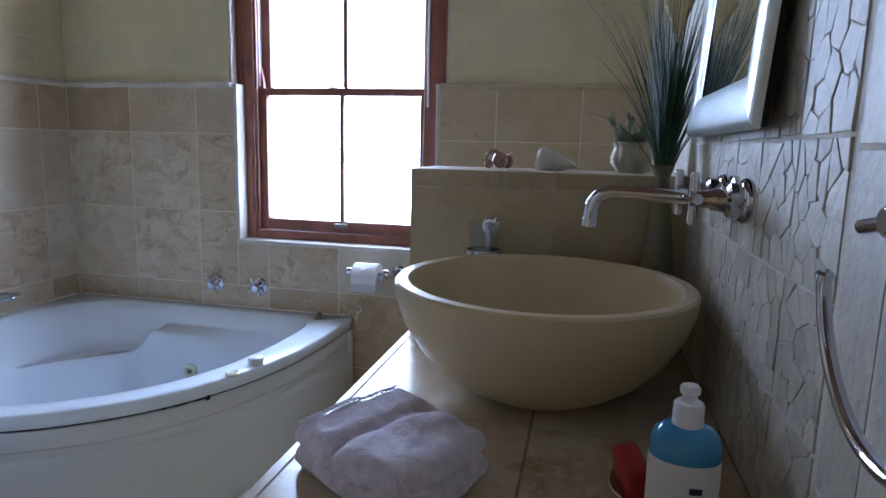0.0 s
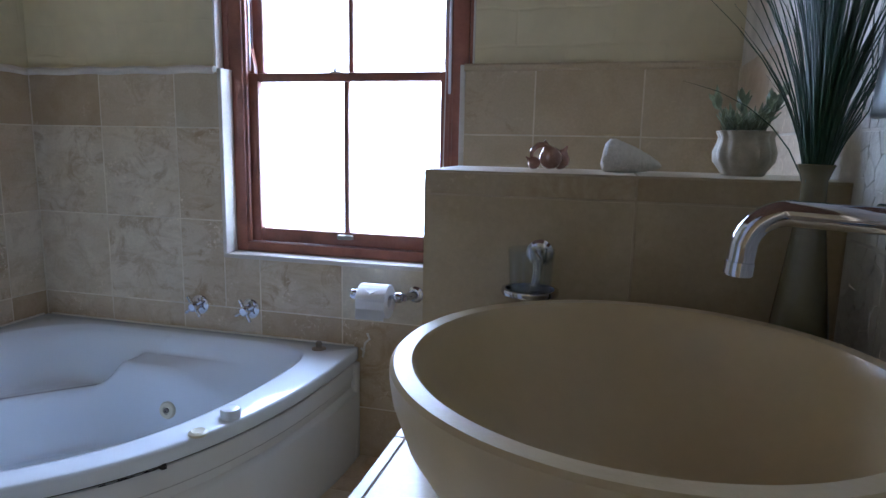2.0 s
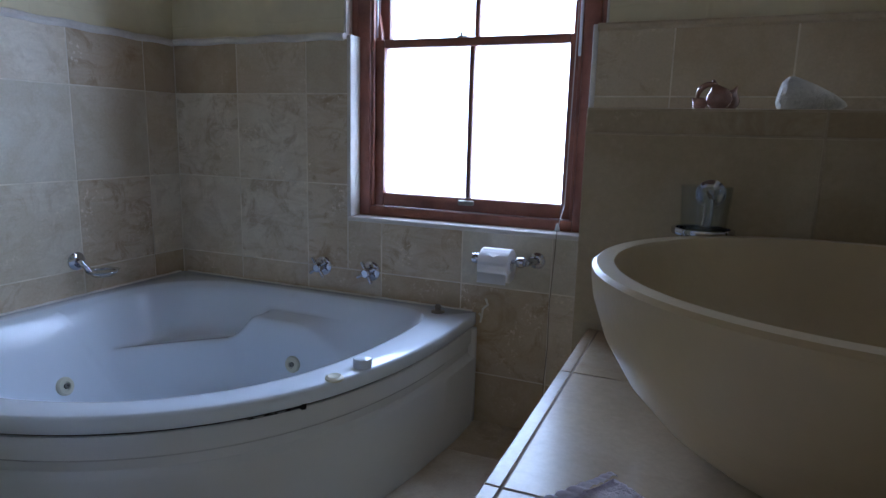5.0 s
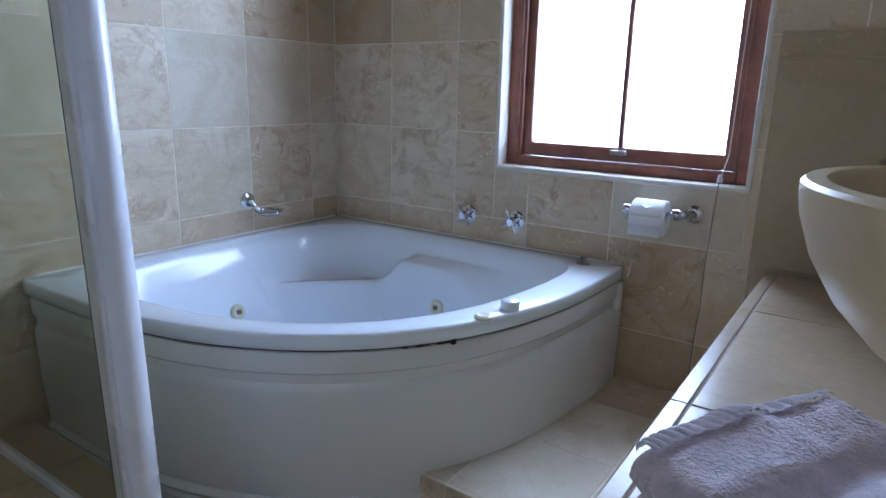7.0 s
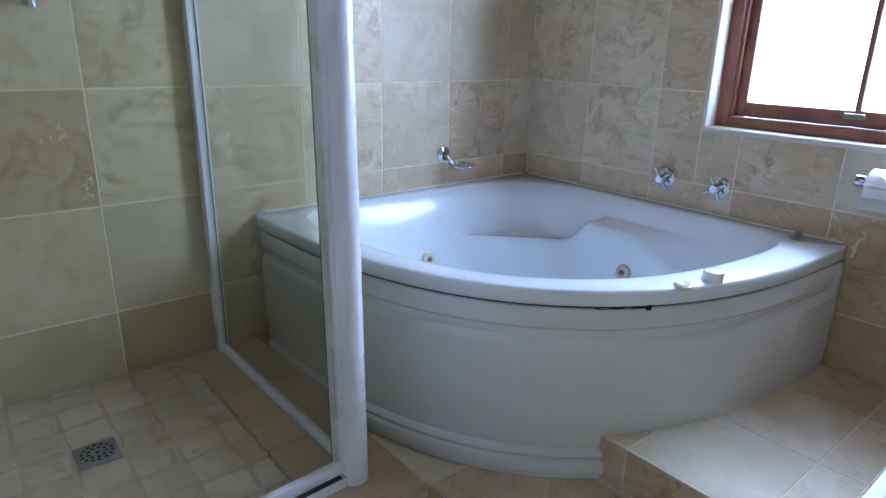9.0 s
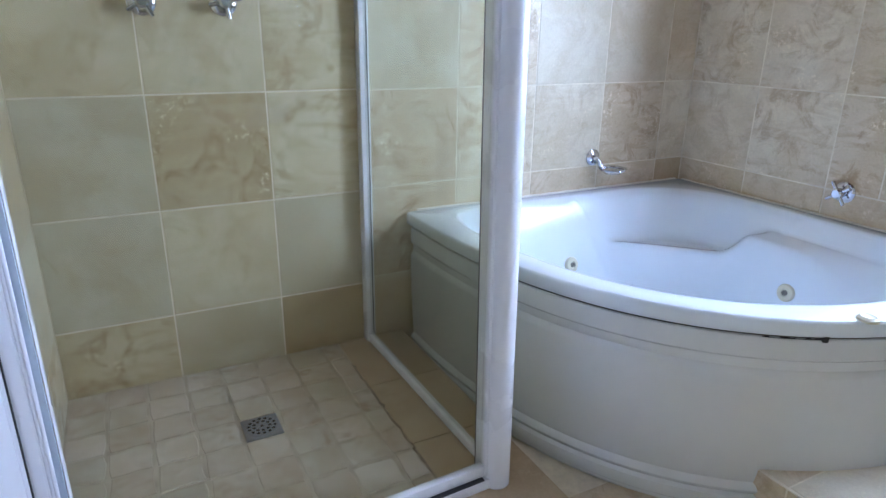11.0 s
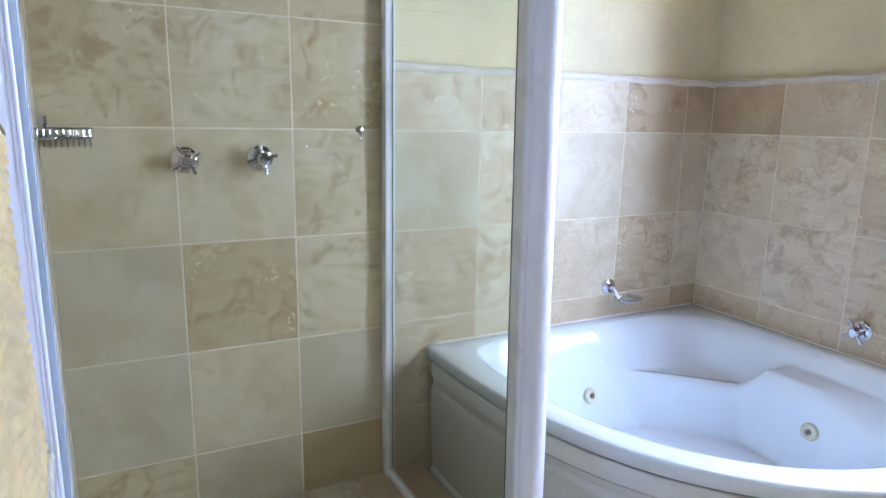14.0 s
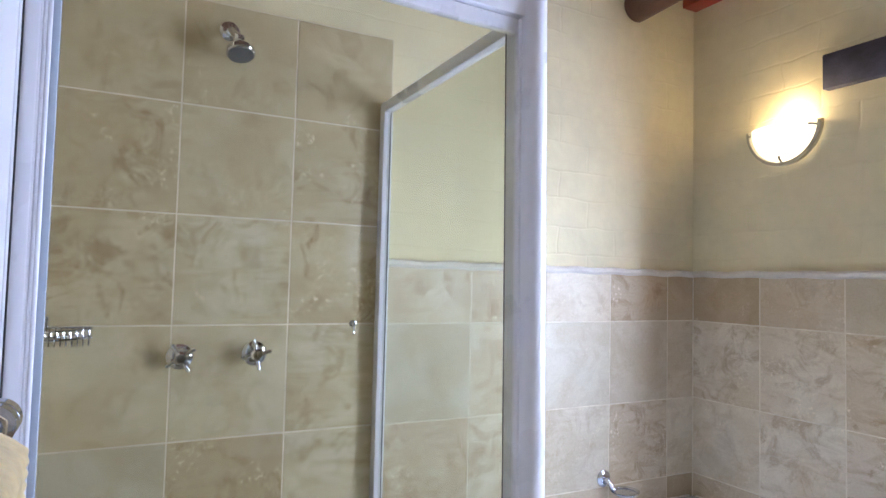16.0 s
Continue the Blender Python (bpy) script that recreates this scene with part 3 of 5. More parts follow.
def basin():
    b = thing("vessel_basin", (0.008, 1.116, CT), "round cream stone vessel basin on the tiled top", "basin")
    R = 0.248
    pr = [(0.0, 0.002), (0.090, 0.0), (0.108, 0.004), (0.140, 0.020), (0.176, 0.046), (0.208, 0.080), (0.232, 0.120), (R - 0.003, 0.158), (R, 0.178), (R, 0.187), (R - 0.004, 0.191), (R - 0.021, 0.191), (R - 0.025, 0.187), (R - 0.030, 0.170), (0.200, 0.115), (0.158, 0.066), (0.100, 0.034), (0.045, 0.024), (0.028, 0.022)]
    part("bowl", lathe(pr, (0.008, 1.116, CT + 0.0005), 96), BASIN, b)
    part("waste", lathe([(0.030, 0.020), (0.030, 0.027), (0.024, 0.029), (0.010, 0.024)], (0.008, 1.116, CT), 24), CHROME, b, "chrome waste")


basin()

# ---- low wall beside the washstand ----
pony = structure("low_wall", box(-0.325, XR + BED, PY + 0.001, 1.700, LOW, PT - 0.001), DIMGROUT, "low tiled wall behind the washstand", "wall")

# ---- step beside the bath ----
step = structure("step", box(-1.9, -0.29, 1.530, YW, LOW, STEP - 0.001), GROUT, "raised tiled step beside the bath", "step")

# ---- shower ----
kerb = structure("shower_kerb", box(XL - 0.004, -1.165, SY0 - 0.01, 1.105, LOW, SHOWER - 0.002, 0.001), FLOORGROUT, "tiled shower base", "shower base")


def shower():
    s = thing("shower_screen", (SX, 0.945, SHOWER), "white aluminium shower screen with clear glass", "shower screen")
    top = 1.905
    y = SY1 - 0.03
    yp, xp = 0.944, SX - 0.002
    # rounded corner post
    own = bmesh.new()
    pr = [(-0.032, -0.034), (-0.002, -0.034), (-0.002, -0.030), (0.004, -0.030)] + [(0.004 + 0.030 * math.sin(a), 0.002 - 0.032 * math.cos(a)) for a in [math.pi * k / 12 for k in range(1, 12)]] + [(0.004, 0.034), (-0.032, 0.034)]
    for z in (0.052, top + 0.02):
        own.faces.new([own.verts.new((xp + px, yp + py, z)) for px, py in pr])
    own.faces.ensure_lookup_table()
    lo, hi = own.faces[0].verts[:], own.faces[1].verts[:]
    for k in range(len(pr)):
        own.faces.new((lo[k], lo[(k + 1) % len(pr)], hi[(k + 1) % len(pr)], hi[k]))
    part("corner_post", own, ALU, s)
    # fixed side
    fs = part("side_frame", box(XL + 0.002, XL + 0.040, y - 0.016, y + 0.014, 0.052, top, 0.002), ALU, s)
    part("rail", box(XL + 0.034, SX - 0.022, y - 0.010, y + 0.010, 0.052, 0.076, 0.002), ALU, fs)
    part("rail", box(XL + 0.034, SX - 0.022, y - 0.014, y + 0.014, top - 0.032, top, 0.002), ALU, fs)
    part("stile", box(SX - 0.042, SX - 0.024, y - 0.012, y + 0.012, 0.082, top - 0.032, 0.002), ALU, fs)
    g = part("side_glass", box(XL + 0.042, SX - 0.040, y - 0.003, y + 0.003, 0.080, top - 0.030), SHOWERGLASS, s, smooth=False)
    g.visible_shadow = False
    # front with its door
    df = part("front_frame", box(SX - 0.018, SX + 0.018, 0.128, y - 0.026, 0.052, 0.078, 0.002), ALU, s)
    part("rail", box(SX - 0.018, SX + 0.018, 0.128, y - 0.026, top - 0.034, top + 0.012, 0.002), ALU, df)
    part("jamb", box(SX - 0.022, SX + 0.018, 0.112, 0.128, 0.052, top + 0.012, 0.003), ALU, df)
    door = part("door_frame", box(SX - 0.012, SX + 0.012, 0.129, 0.154, 0.084, top - 0.038, 0.003), ALU, s, "slim framed glass door, closed")
    part("rail", box(SX - 0.010, SX + 0.010, 0.154, y - 0.046, 0.084, 0.112, 0.002), ALU, door)
    part("rail", box(SX - 0.010, SX + 0.010, 0.154, y - 0.046, top - 0.066, top - 0.038, 0.002), ALU, door)
    part("stile", box(SX - 0.012, SX + 0.012, y - 0.046, y - 0.028, 0.084, top - 0.038, 0.003), ALU, door)
    g = part("door_glass", box(SX - 0.003, SX + 0.003, 0.152, y - 0.044, 0.110, top - 0.064), SHOWERGLASS, door, smooth=False)
    g.visible_shadow = False
    rubber = mat("dark_rubber", (0.03, 0.03, 0.035), 0.6)
    part("gasket", box(XL + 0.040, XL + 0.042, y + 0.005, y + 0.008, 0.082, top - 0.032), rubber, s, "thin dark glazing gasket", smooth=False)
    part("gasket", box(xp - 0.0365, xp - 0.0322, yp - 0.034, yp - 0.028, 0.060, top - 0.032), rubber, s, "thin dark glazing gasket", smooth=False)
    part("gasket", box(SX - 0.002, SX + 0.0185, 0.160, y - 0.050, 0.0785, 0.0805), rubber, s, "thin dark seal under the door", smooth=False)
    foot = Vector((SX, 0.945, SHOWER))
    for ob in s.children_recursive:
        for v in ob.data.vertices:
            p = v.co + foot
            if p.x < SX - 0.034 and p.y > 0.93:
                w = (p.x - XL) / (SX - XL)
            else:
                w = smooth_step(0.10, 0.92, p.y)
            v.co.x -= 0.041 * w
            v.co.y += 0.020 * (1 - w) * (p.x < SX - 0.1) + w * (0.036 - 0.013 * p.z)
    return s


shower()

# ---- roof timbers, lintel ----
lint = box(-1.565, -0.24, YW - 0.012, YW + 0.15, WZ1 + 0.003, 2.16, 0.006)
tagged(part("lintel", lint, LINTEL), "dark rough timber lintel above the window", "lintel", kind="structure")
pole = tube([(XL - 0.01 + 0.2 * i, 2.06 - 0.01 * math.sin(i), 2.475 + 0.004 * math.sin(i * 1.7)) for i in range(13)], 0.062, 20)
tagged(part("roof_pole", pole, POLE), "dark varnished round gum pole below the ceiling", "roof pole", kind="structure")
tagged(part("wall_plate", box(XL - 0.01, XR, YW - 0.06, YW + BED + 0.01, 2.53, CEIL - 0.002, 0.004), RED), "red-stained timber along the top of the wall", "beam", kind="structure")

# ---- chrome fittings ----
def cross_handle(parent, at, out, spin, arm=0.043, stem=0.038, flange=0.035):
    """A wall valve with a cross handle; out points away from the wall."""
    at, o = Vector(at), Vector(out)
    part("flange", lathe([(flange, 0.0), (flange, 0.004), (flange * 0.8, 0.010), (0.014, 0.012)], at, 28, o), CHROME, parent)
    part("valve", lathe([(0.013, 0.008), (0.013, stem - 0.012), (0.017, stem - 0.010), (0.017, stem + 0.010), (0.012, stem + 0.014)], at, 24, o), CHROME, parent)
    side = o.cross(Vector((0, 0, 1))).normalized()
    up = o.cross(side)
    c = at + stem * o
    for k in range(2):
        a = radians(spin + 90 * k)
        d = math.cos(a) * side + math.sin(a) * up
        part("handle_bar", rod(c - arm * d, c + arm * d, 0.0058, seg=14, bevel=0.0015), CHROME, parent)


def wall_tap(name, at, out, spin, label, group):
    t = thing(name, at, label, "tap", group)
    cross_handle(t, at, out, spin)
    return t


wall_tap("bath_tap", (-1.432, YW + 0.0005, 0.579), (0, -1, 0), 35, "chrome cross-handled tap on the tiles above the bath", "bath taps")
wall_tap("bath_tap", (-1.228, YW + 0.0005, 0.581), (0, -1, 0), 28, "chrome cross-handled tap on the tiles above the bath", "bath taps")
wall_tap("shower_tap", (XL - 0.0005, 0.395, 1.120), (1, 0, 0), 32, "chrome cross-handled shower tap on travertine tiles", "shower taps")
wall_tap("shower_tap", (XL - 0.0005, 0.594, 1.123), (1, 0, 0), 12, "chrome cross-handled shower tap on travertine tiles", "shower taps")


def basin_mixer():
    f = thing("basin_mixer", (XR, 1.06, 1.11), "chrome wall-mounted basin spout with two cross handles", "tap")
    for y in (0.985, 1.135):
        o, at = Vector((-1, 0, 0)), Vector((XR - 0.001, y, 1.110))
        v = part("valve", lathe([(0.031, 0.0), (0.031, 0.006), (0.028, 0.010), (0.024, 0.012), (0.024, 0.026), (0.017, 0.030), (0.015, 0.046), (0.012, 0.050), (0.012, 0.074)], at, 32, o), CHROME, f)
        c = at + 0.070 * o
        for d in ((0, 0.04, 1), (0, 1, -0.04)):
            d = Vector(d).normalized()
            part("handle_bar", rod(c - 0.036 * d, c + 0.036 * d, 0.0072, seg=16, bevel=0.002), CHROME, v)
    part("flange", lathe([(0.029, 0.0), (0.029, 0.008), (0.016, 0.014)], (XR - 0.001, 1.06, 1.112), 32, (-1, 0, 0)), CHROME, f)
    path = [(XR - 0.004, 1.060, 1.106), (0.20, 1.064, 1.107), (0.14, 1.070, 1.109)] + arc((0.112, 1.076, 1.077), (0, 0, 1), (-1, 0.05, 0), 0.033, 0, 90, 10) + [(0.078, 1.079, 1.066)]
    part("spout", tube(path, 0.0112, 20), CHROME, f)
    part("aerator", rod((0.078, 1.079, 1.068), (0.077, 1.079, 1.054), 0.0122, seg=24, bevel=0.0015), CHROME, f)


basin_mixer()


def towel_ring():
    r = thing("towel_ring", (XR, 0.47, 1.13), "open chrome towel ring on the stone wall", "towel ring")
    part("flange", lathe([(0.024, 0), (0.024, 0.006), (0.012, 0.010)], (XR - 0.001, 0.455, 1.138), 24, (-1, 0, 0)), CHROME, r)
    part("arm", rod((XR - 0.006, 0.455, 1.138), (XR - 0.058, 0.455, 1.138), 0.009, seg=16, bevel=0.002), CHROME, r)
    part("bar", tube([(XR - 0.052, 0.492, 1.131), (XR - 0.052, 0.475, 1.134), (XR - 0.052, 0.452, 1.138)], 0.0050, 12), CHROME, r)
    ring = arc((XR - 0.050, 0.440, 1.115), (0, 1, 0), (0, 0, 1), 0.112, -14, -168, 28)
    part("ring", tube(ring, 0.0050, 14), CHROME, r)
    part("tip", lathe([(0.0062, 0), (0.0062, 0.004), (0.004, 0.006)], ring[0], 14, (0, -0.2, 1)), CHROME, r)


towel_ring()


def tumbler_holder():
    h = thing("tumbler_holder", (-0.14, PY, 0.98), "chrome tumbler holder on the low tiled wall", "tumbler holder")
    part("flange", lathe([(0.021, 0), (0.021, 0.004), (0.018, 0.006), (0.020, 0.009), (0.016, 0.012), (0.017, 0.015), (0.010, 0.017)], (-0.134, PY + 0.0005, 0.998), 28, (0, -1, 0)), CHROME, h)
    part("arm", tube([(-0.134, PY - 0.014, 1.000), (-0.134, PY - 0.022, 0.990), (-0.136, PY - 0.024, 0.965), (-0.138, PY - 0.028, 0.950)], 0.008, 12), CHROME, h)
    part("ring", lathe([(0.0365, -0.004), (0.0415, -0.004), (0.0425, 0.0), (0.0415, 0.004), (0.0365, 0.004), (0.0365, -0.004)], (-0.14, 1.405, 0.950), 36), CHROME, h)
    t = thing("glass_tumbler", (-0.14, 1.405, 0.945), "small clear glass tumbler in the chrome holder", "tumbler")
    part("glass", lathe([(0.0, 0.0), (0.030, 0.0), (0.034, 0.068), (0.0325, 0.068), (0.0285, 0.006), (0.0, 0.006)], (-0.14, 1.405, 0.945), 36), THICK, t)


tumbler_holder()


def roll_holder():
    h = thing("toilet_roll_holder", (-0.73, YW, 0.69), "chrome toilet roll holder on travertine tiles", "toilet roll holder")
    part("flange", lathe([(0.027, 0), (0.027, 0.005), (0.022, 0.010), (0.014, 0.013)], (-0.622, YW + 0.0005, 0.682), 28, (0, -1, 0)), CHROME, h)
    part("arm", rod((-0.622, YW - 0.008, 0.682), (-0.640, YW - 0.075, 0.686), 0.012, seg=18, bevel=0.003), CHROME, h)
    part("bar", rod((-0.645, YW - 0.075, 0.686), (-0.805, YW - 0.075, 0.686), 0.007, seg=14), CHROME, h)
    for x in (-0.655, -0.803):
        part("knob", lathe([(0.006, -0.012), (0.016, -0.010), (0.018, 0.0), (0.016, 0.010), (0.006, 0.013)], (x, YW - 0.075, 0.686), 20, (1, 0, 0)), CHROME, h)
    r = thing("toilet_roll", (-0.73, YW - 0.075, 0.686), "white paper toilet roll with a folded end", "toilet roll")
    paper = mat("paper", (0.83, 0.83, 0.84), 0.9, var=0.02, scale=20, bump=0.05, bump_scale=200)
    part("paper", lathe([(0.020, -0.048), (0.052, -0.048), (0.0535, -0.046), (0.0535, 0.046), (0.052, 0.048), (0.020, 0.048), (0.020, -0.048)], (-0.73, YW - 0.082, 0.672), 48, (1, 0, 0)), paper, r)
    fold = bmesh.new()
    pts = [(-0.777, YW - 0.098, 0.7245), (-0.683, YW - 0.098, 0.7245), (-0.730, YW - 0.131, 0.704)]
    top = [fold.verts.new(p) for p in pts]
    low = [fold.verts.new(Vector(p) + Vector((0, 0.002, -0.003))) for p in pts]
    fold.faces.new(top), fold.faces.new(low[::-1])
    for k in range(3):
        fold.faces.new((top[k], low[k], low[(k + 1) % 3], top[(k + 1) % 3]))
    part("folded_end", fold, paper, r, smooth=False)
    sheet = grid(lambda u, v: (-0.777 + 0.094 * u, YW - 0.1365 + 0.004 * math.sin(v * 3), 0.688 - 0.066 * v), 4, 8)
    bmesh.ops.solidify(sheet, geom=sheet.faces[:], thickness=0.0012)
    part("loose_sheet", sheet, paper, r)


roll_holder()


def soap_holder():
    h = thing("wall_soap_dish", (XL, 1.905, 0.60), "chrome bracket with a clear glass soap dish above the bath", "soap dish")
    part("flange", lathe([(0.031, 0), (0.031, 0.006), (0.025, 0.010), (0.015, 0.013)], (XL - 0.0005, 1.905, 0.610), 28, (1, 0, 0)), CHROME, h)
    part("arm", tube([(XL + 0.006, 1.905, 0.610), (XL + 0.030, 1.906, 0.606), (XL + 0.040, 1.911, 0.590), (XL + 0.046, 1.920, 0.573)], 0.009, 12), CHROME, h)
    part("ring", tube(arc((XL + 0.062, 1.955, 0.570), (1, 0, 0), (0, 1, 0), 0.046, 0, 360, 32), 0.0035, 8), CHROME, h)
    part("dish", lathe([(0.0, 0.0), (0.030, 0.001), (0.050, 0.016), (0.056, 0.022), (0.052, 0.022), (0.028, 0.008), (0.0, 0.006)], (XL + 0.062, 1.955, 0.554), 32), FROSTY, h, "clear glass dish")


soap_holder()


def shower_head():
    h = thing("overhead_shower", (XL, 0.495, 2.04), "small round chrome shower head high on the tiles", "shower head")
    part("flange", lathe([(0.028, 0), (0.028, 0.006), (0.014, 0.012)], (XL - 0.0005, 0.490, 2.045), 28, (1, 0, 0)), CHROME, h)
    part("arm", tube([(XL + 0.006, 0.490, 2.045), (XL + 0.035, 0.492, 2.036), (XL + 0.055, 0.505, 2.015)], 0.011, 14), CHROME, h)
    part("swivel", lathe([(0.006, -0.016), (0.015, -0.010), (0.017, 0), (0.015, 0.010), (0.006, 0.016)], (XL + 0.060, 0.508, 2.006), 20), CHROME, h)
    o = Vector((0.35, 0.05, -0.93))
    part("rose", lathe([(0.012, 0), (0.020, 0.012), (0.038, 0.026), (0.040, 0.040), (0.037, 0.043)], Vector((XL + 0.062, 0.510, 1.998)), 32, o), CHROME, h)
    part("face", lathe([(0.001, 0.0435), (0.034, 0.0435), (0.034, 0.0445), (0.001, 0.0445)], Vector((XL + 0.062, 0.510, 1.998)), 28, o), mat("grey_rubber", (0.12, 0.12, 0.12), 0.6), h, "grey nozzle face")


shower_head()


def wire_rack():
    h = thing("wire_soap_rack", (XL + 0.06, 0.12, 1.20), "chrome wire soap rack in the shower corner", "soap rack")
    z = 1.202
    for dz in (0.0, -0.022):
        part("rim_wire", tube([(XL + 0.005, SY0 + 0.004, z + dz), (XL + 0.005, SY0 + 0.118, z + dz), (XL + 0.045, SY0 + 0.118, z + dz), (XL + 0.125, SY0 + 0.045, z + dz), (XL + 0.125, SY0 + 0.004, z + dz)], 0.0028, 8), CHROME, h)
    for k in range(9):
        y = SY0 + 0.012 + 0.0125 * k
        e = XL + 0.122 - max(0, (y - SY0 - 0.045)) * 1.05
        part("wire", tube([(XL + 0.005, y, z), (XL + 0.008, y, z - 0.022), (e - 0.010, y, z - 0.022), (e, y, z - 0.012), (e, y, z)], 0.0018, 6), CHROME, h)
        part("prong", rod((XL + 0.010, y, z - 0.022), (XL + 0.016, y, z - 0.046), 0.0019, seg=8), CHROME, h)
    part("bracket", box(XL + 0.0, XL + 0.012, SY0 + 0.002, SY0 + 0.022, z - 0.006, z + 0.03, 0.002), CHROME, h)
    hook = thing("wall_hook", (XL, 0.905, 1.19), "small chrome hook on the shower tiles", "hook")
    part("plate", lathe([(0.011, 0), (0.011, 0.004), (0.006, 0.006)], (XL - 0.0005, 0.888, 1.205), 18, (1, 0, 0)), CHROME, hook)
    part("hook", tube([(XL + 0.004, 0.888, 1.205), (XL + 0.016, 0.888, 1.195), (XL + 0.016, 0.888, 1.178), (XL + 0.006, 0.888, 1.172)], 0.003, 8), CHROME, hook)


wire_rack()


def drain():
    steel = mat("drain_steel", (0.32, 0.33, 0.38), 0.35, metal=0.9, var=0.1, scale=30)
    d = thing("floor_drain", (-1.7475, 0.532, SHOWER), "square metal drain grate in the shower floor", "drain")
    part("plate", box(-1.797, -1.698, 0.484, 0.580, SHOWER - 0.008, SHOWER + 0.001, 0.0015), steel, d)
    part("dome", lathe([(0.044, 0.0), (0.044, 0.002), (0.040, 0.003), (0.001, 0.003)], (-1.7475, 0.532, SHOWER + 0.001), 32), steel, d)
    for n, r in ((14, 0.034), (9, 0.021), (1, 0.0)):
        for k in range(n):
            a = 2 * math.pi * k / n
            part("hole", lathe([(0.0045, 0), (0.0045, 0.0006), (0.001, 0.0006)], (-1.7475 + r * math.cos(a), 0.532 + r * math.sin(a), SHOWER + 0.0038), 8), DARK, d)


drain()


# ---- lamp on the wall ----
def sconce():
    c = Vector((-1.712, YW + BED, 1.940))
    s = thing("wall_lamp", c, "frosted glass half-bowl wall lamp with a brass rim, lit", "wall lamp")
    frost = mat("frosted_glass", (1.0, 0.88, 0.62), 0.5, var=0.0, emit=1.0)

    def bowl(r, d, h):
        return lambda u, v: c + Vector((r * math.cos(math.pi * u) * math.cos(v * math.pi / 2), -d * math.sin(math.pi * u) * math.cos(v * math.pi / 2) - 0.001, -h * math.sin(v * math.pi / 2)))

    sh = grid(bowl(0.134, 0.080, 0.138), 33, 14)
    bmesh.ops.remove_doubles(sh, verts=sh.verts, dist=1e-5)
    bmesh.ops.solidify(sh, geom=sh.faces[:], thickness=0.004)
    part("shade", sh, frost, s, "glowing frosted glass bowl")
    brass = mat("brass", (0.46, 0.42, 0.32), 0.35, metal=0.9, var=0.1)
    band = [c + Vector((0.140 * math.cos(a), -0.012, 0.140 * math.sin(a))) for a in [math.pi + math.pi * k / 28 for k in range(29)]]
    own = bmesh.new()
    rows = [[own.verts.new(p + Vector((0, -dy, 0)) + (p - c).normalized() * dr) for p in band] for dr, dy in ((0.0, 0.0), (0.006, 0.003), (0.006, 0.020), (-0.006, 0.024), (-0.010, 0.012), (0.0, 0.0))]
    for a, b in zip(rows, rows[1:]):
        for k in range(28):
            own.faces.new((a[k], a[k + 1], b[k + 1], b[k]))
    part("rim", own, brass, s, "dull brass rim")
    for a in (188, 270, 352):
        p = c + Vector((0.136 * math.cos(radians(a)), -0.030, 0.136 * math.sin(radians(a))))
        q = c + Vector((0.112 * math.cos(radians(a)), -0.050, 0.112 * math.sin(radians(a))))
        part("clip", tube([p, (p + q) / 2 + Vector((0, -0.006, 0)), q], 0.004, 8), brass, s)
    part("back_plate", box(c.x - 0.06, c.x + 0.06, YW + BED - 0.008, YW + BED - 0.0005, 1.82, 1.93, 0.003), WHITE, s)
    part("bulb", lathe([(0.004, -0.03), (0.018, -0.02), (0.022, 0.0), (0.016, 0.018), (0.004, 0.024)], c + Vector((0.03, -0.045, -0.02)), 20), mat("bulb", (1.0, 0.85, 0.60), 0.4, var=0.0, emit=14.0), s)
    data = bpy.data.lights.new("lamp_glow", "POINT")
    data.energy, data.color, data.shadow_soft_size = 0.85, (1.0, 0.72, 0.38), 0.02
    glow = new("lamp_glow", data)
    glow.location = c + Vector((0.035, -0.050, 0.035))


sconce()


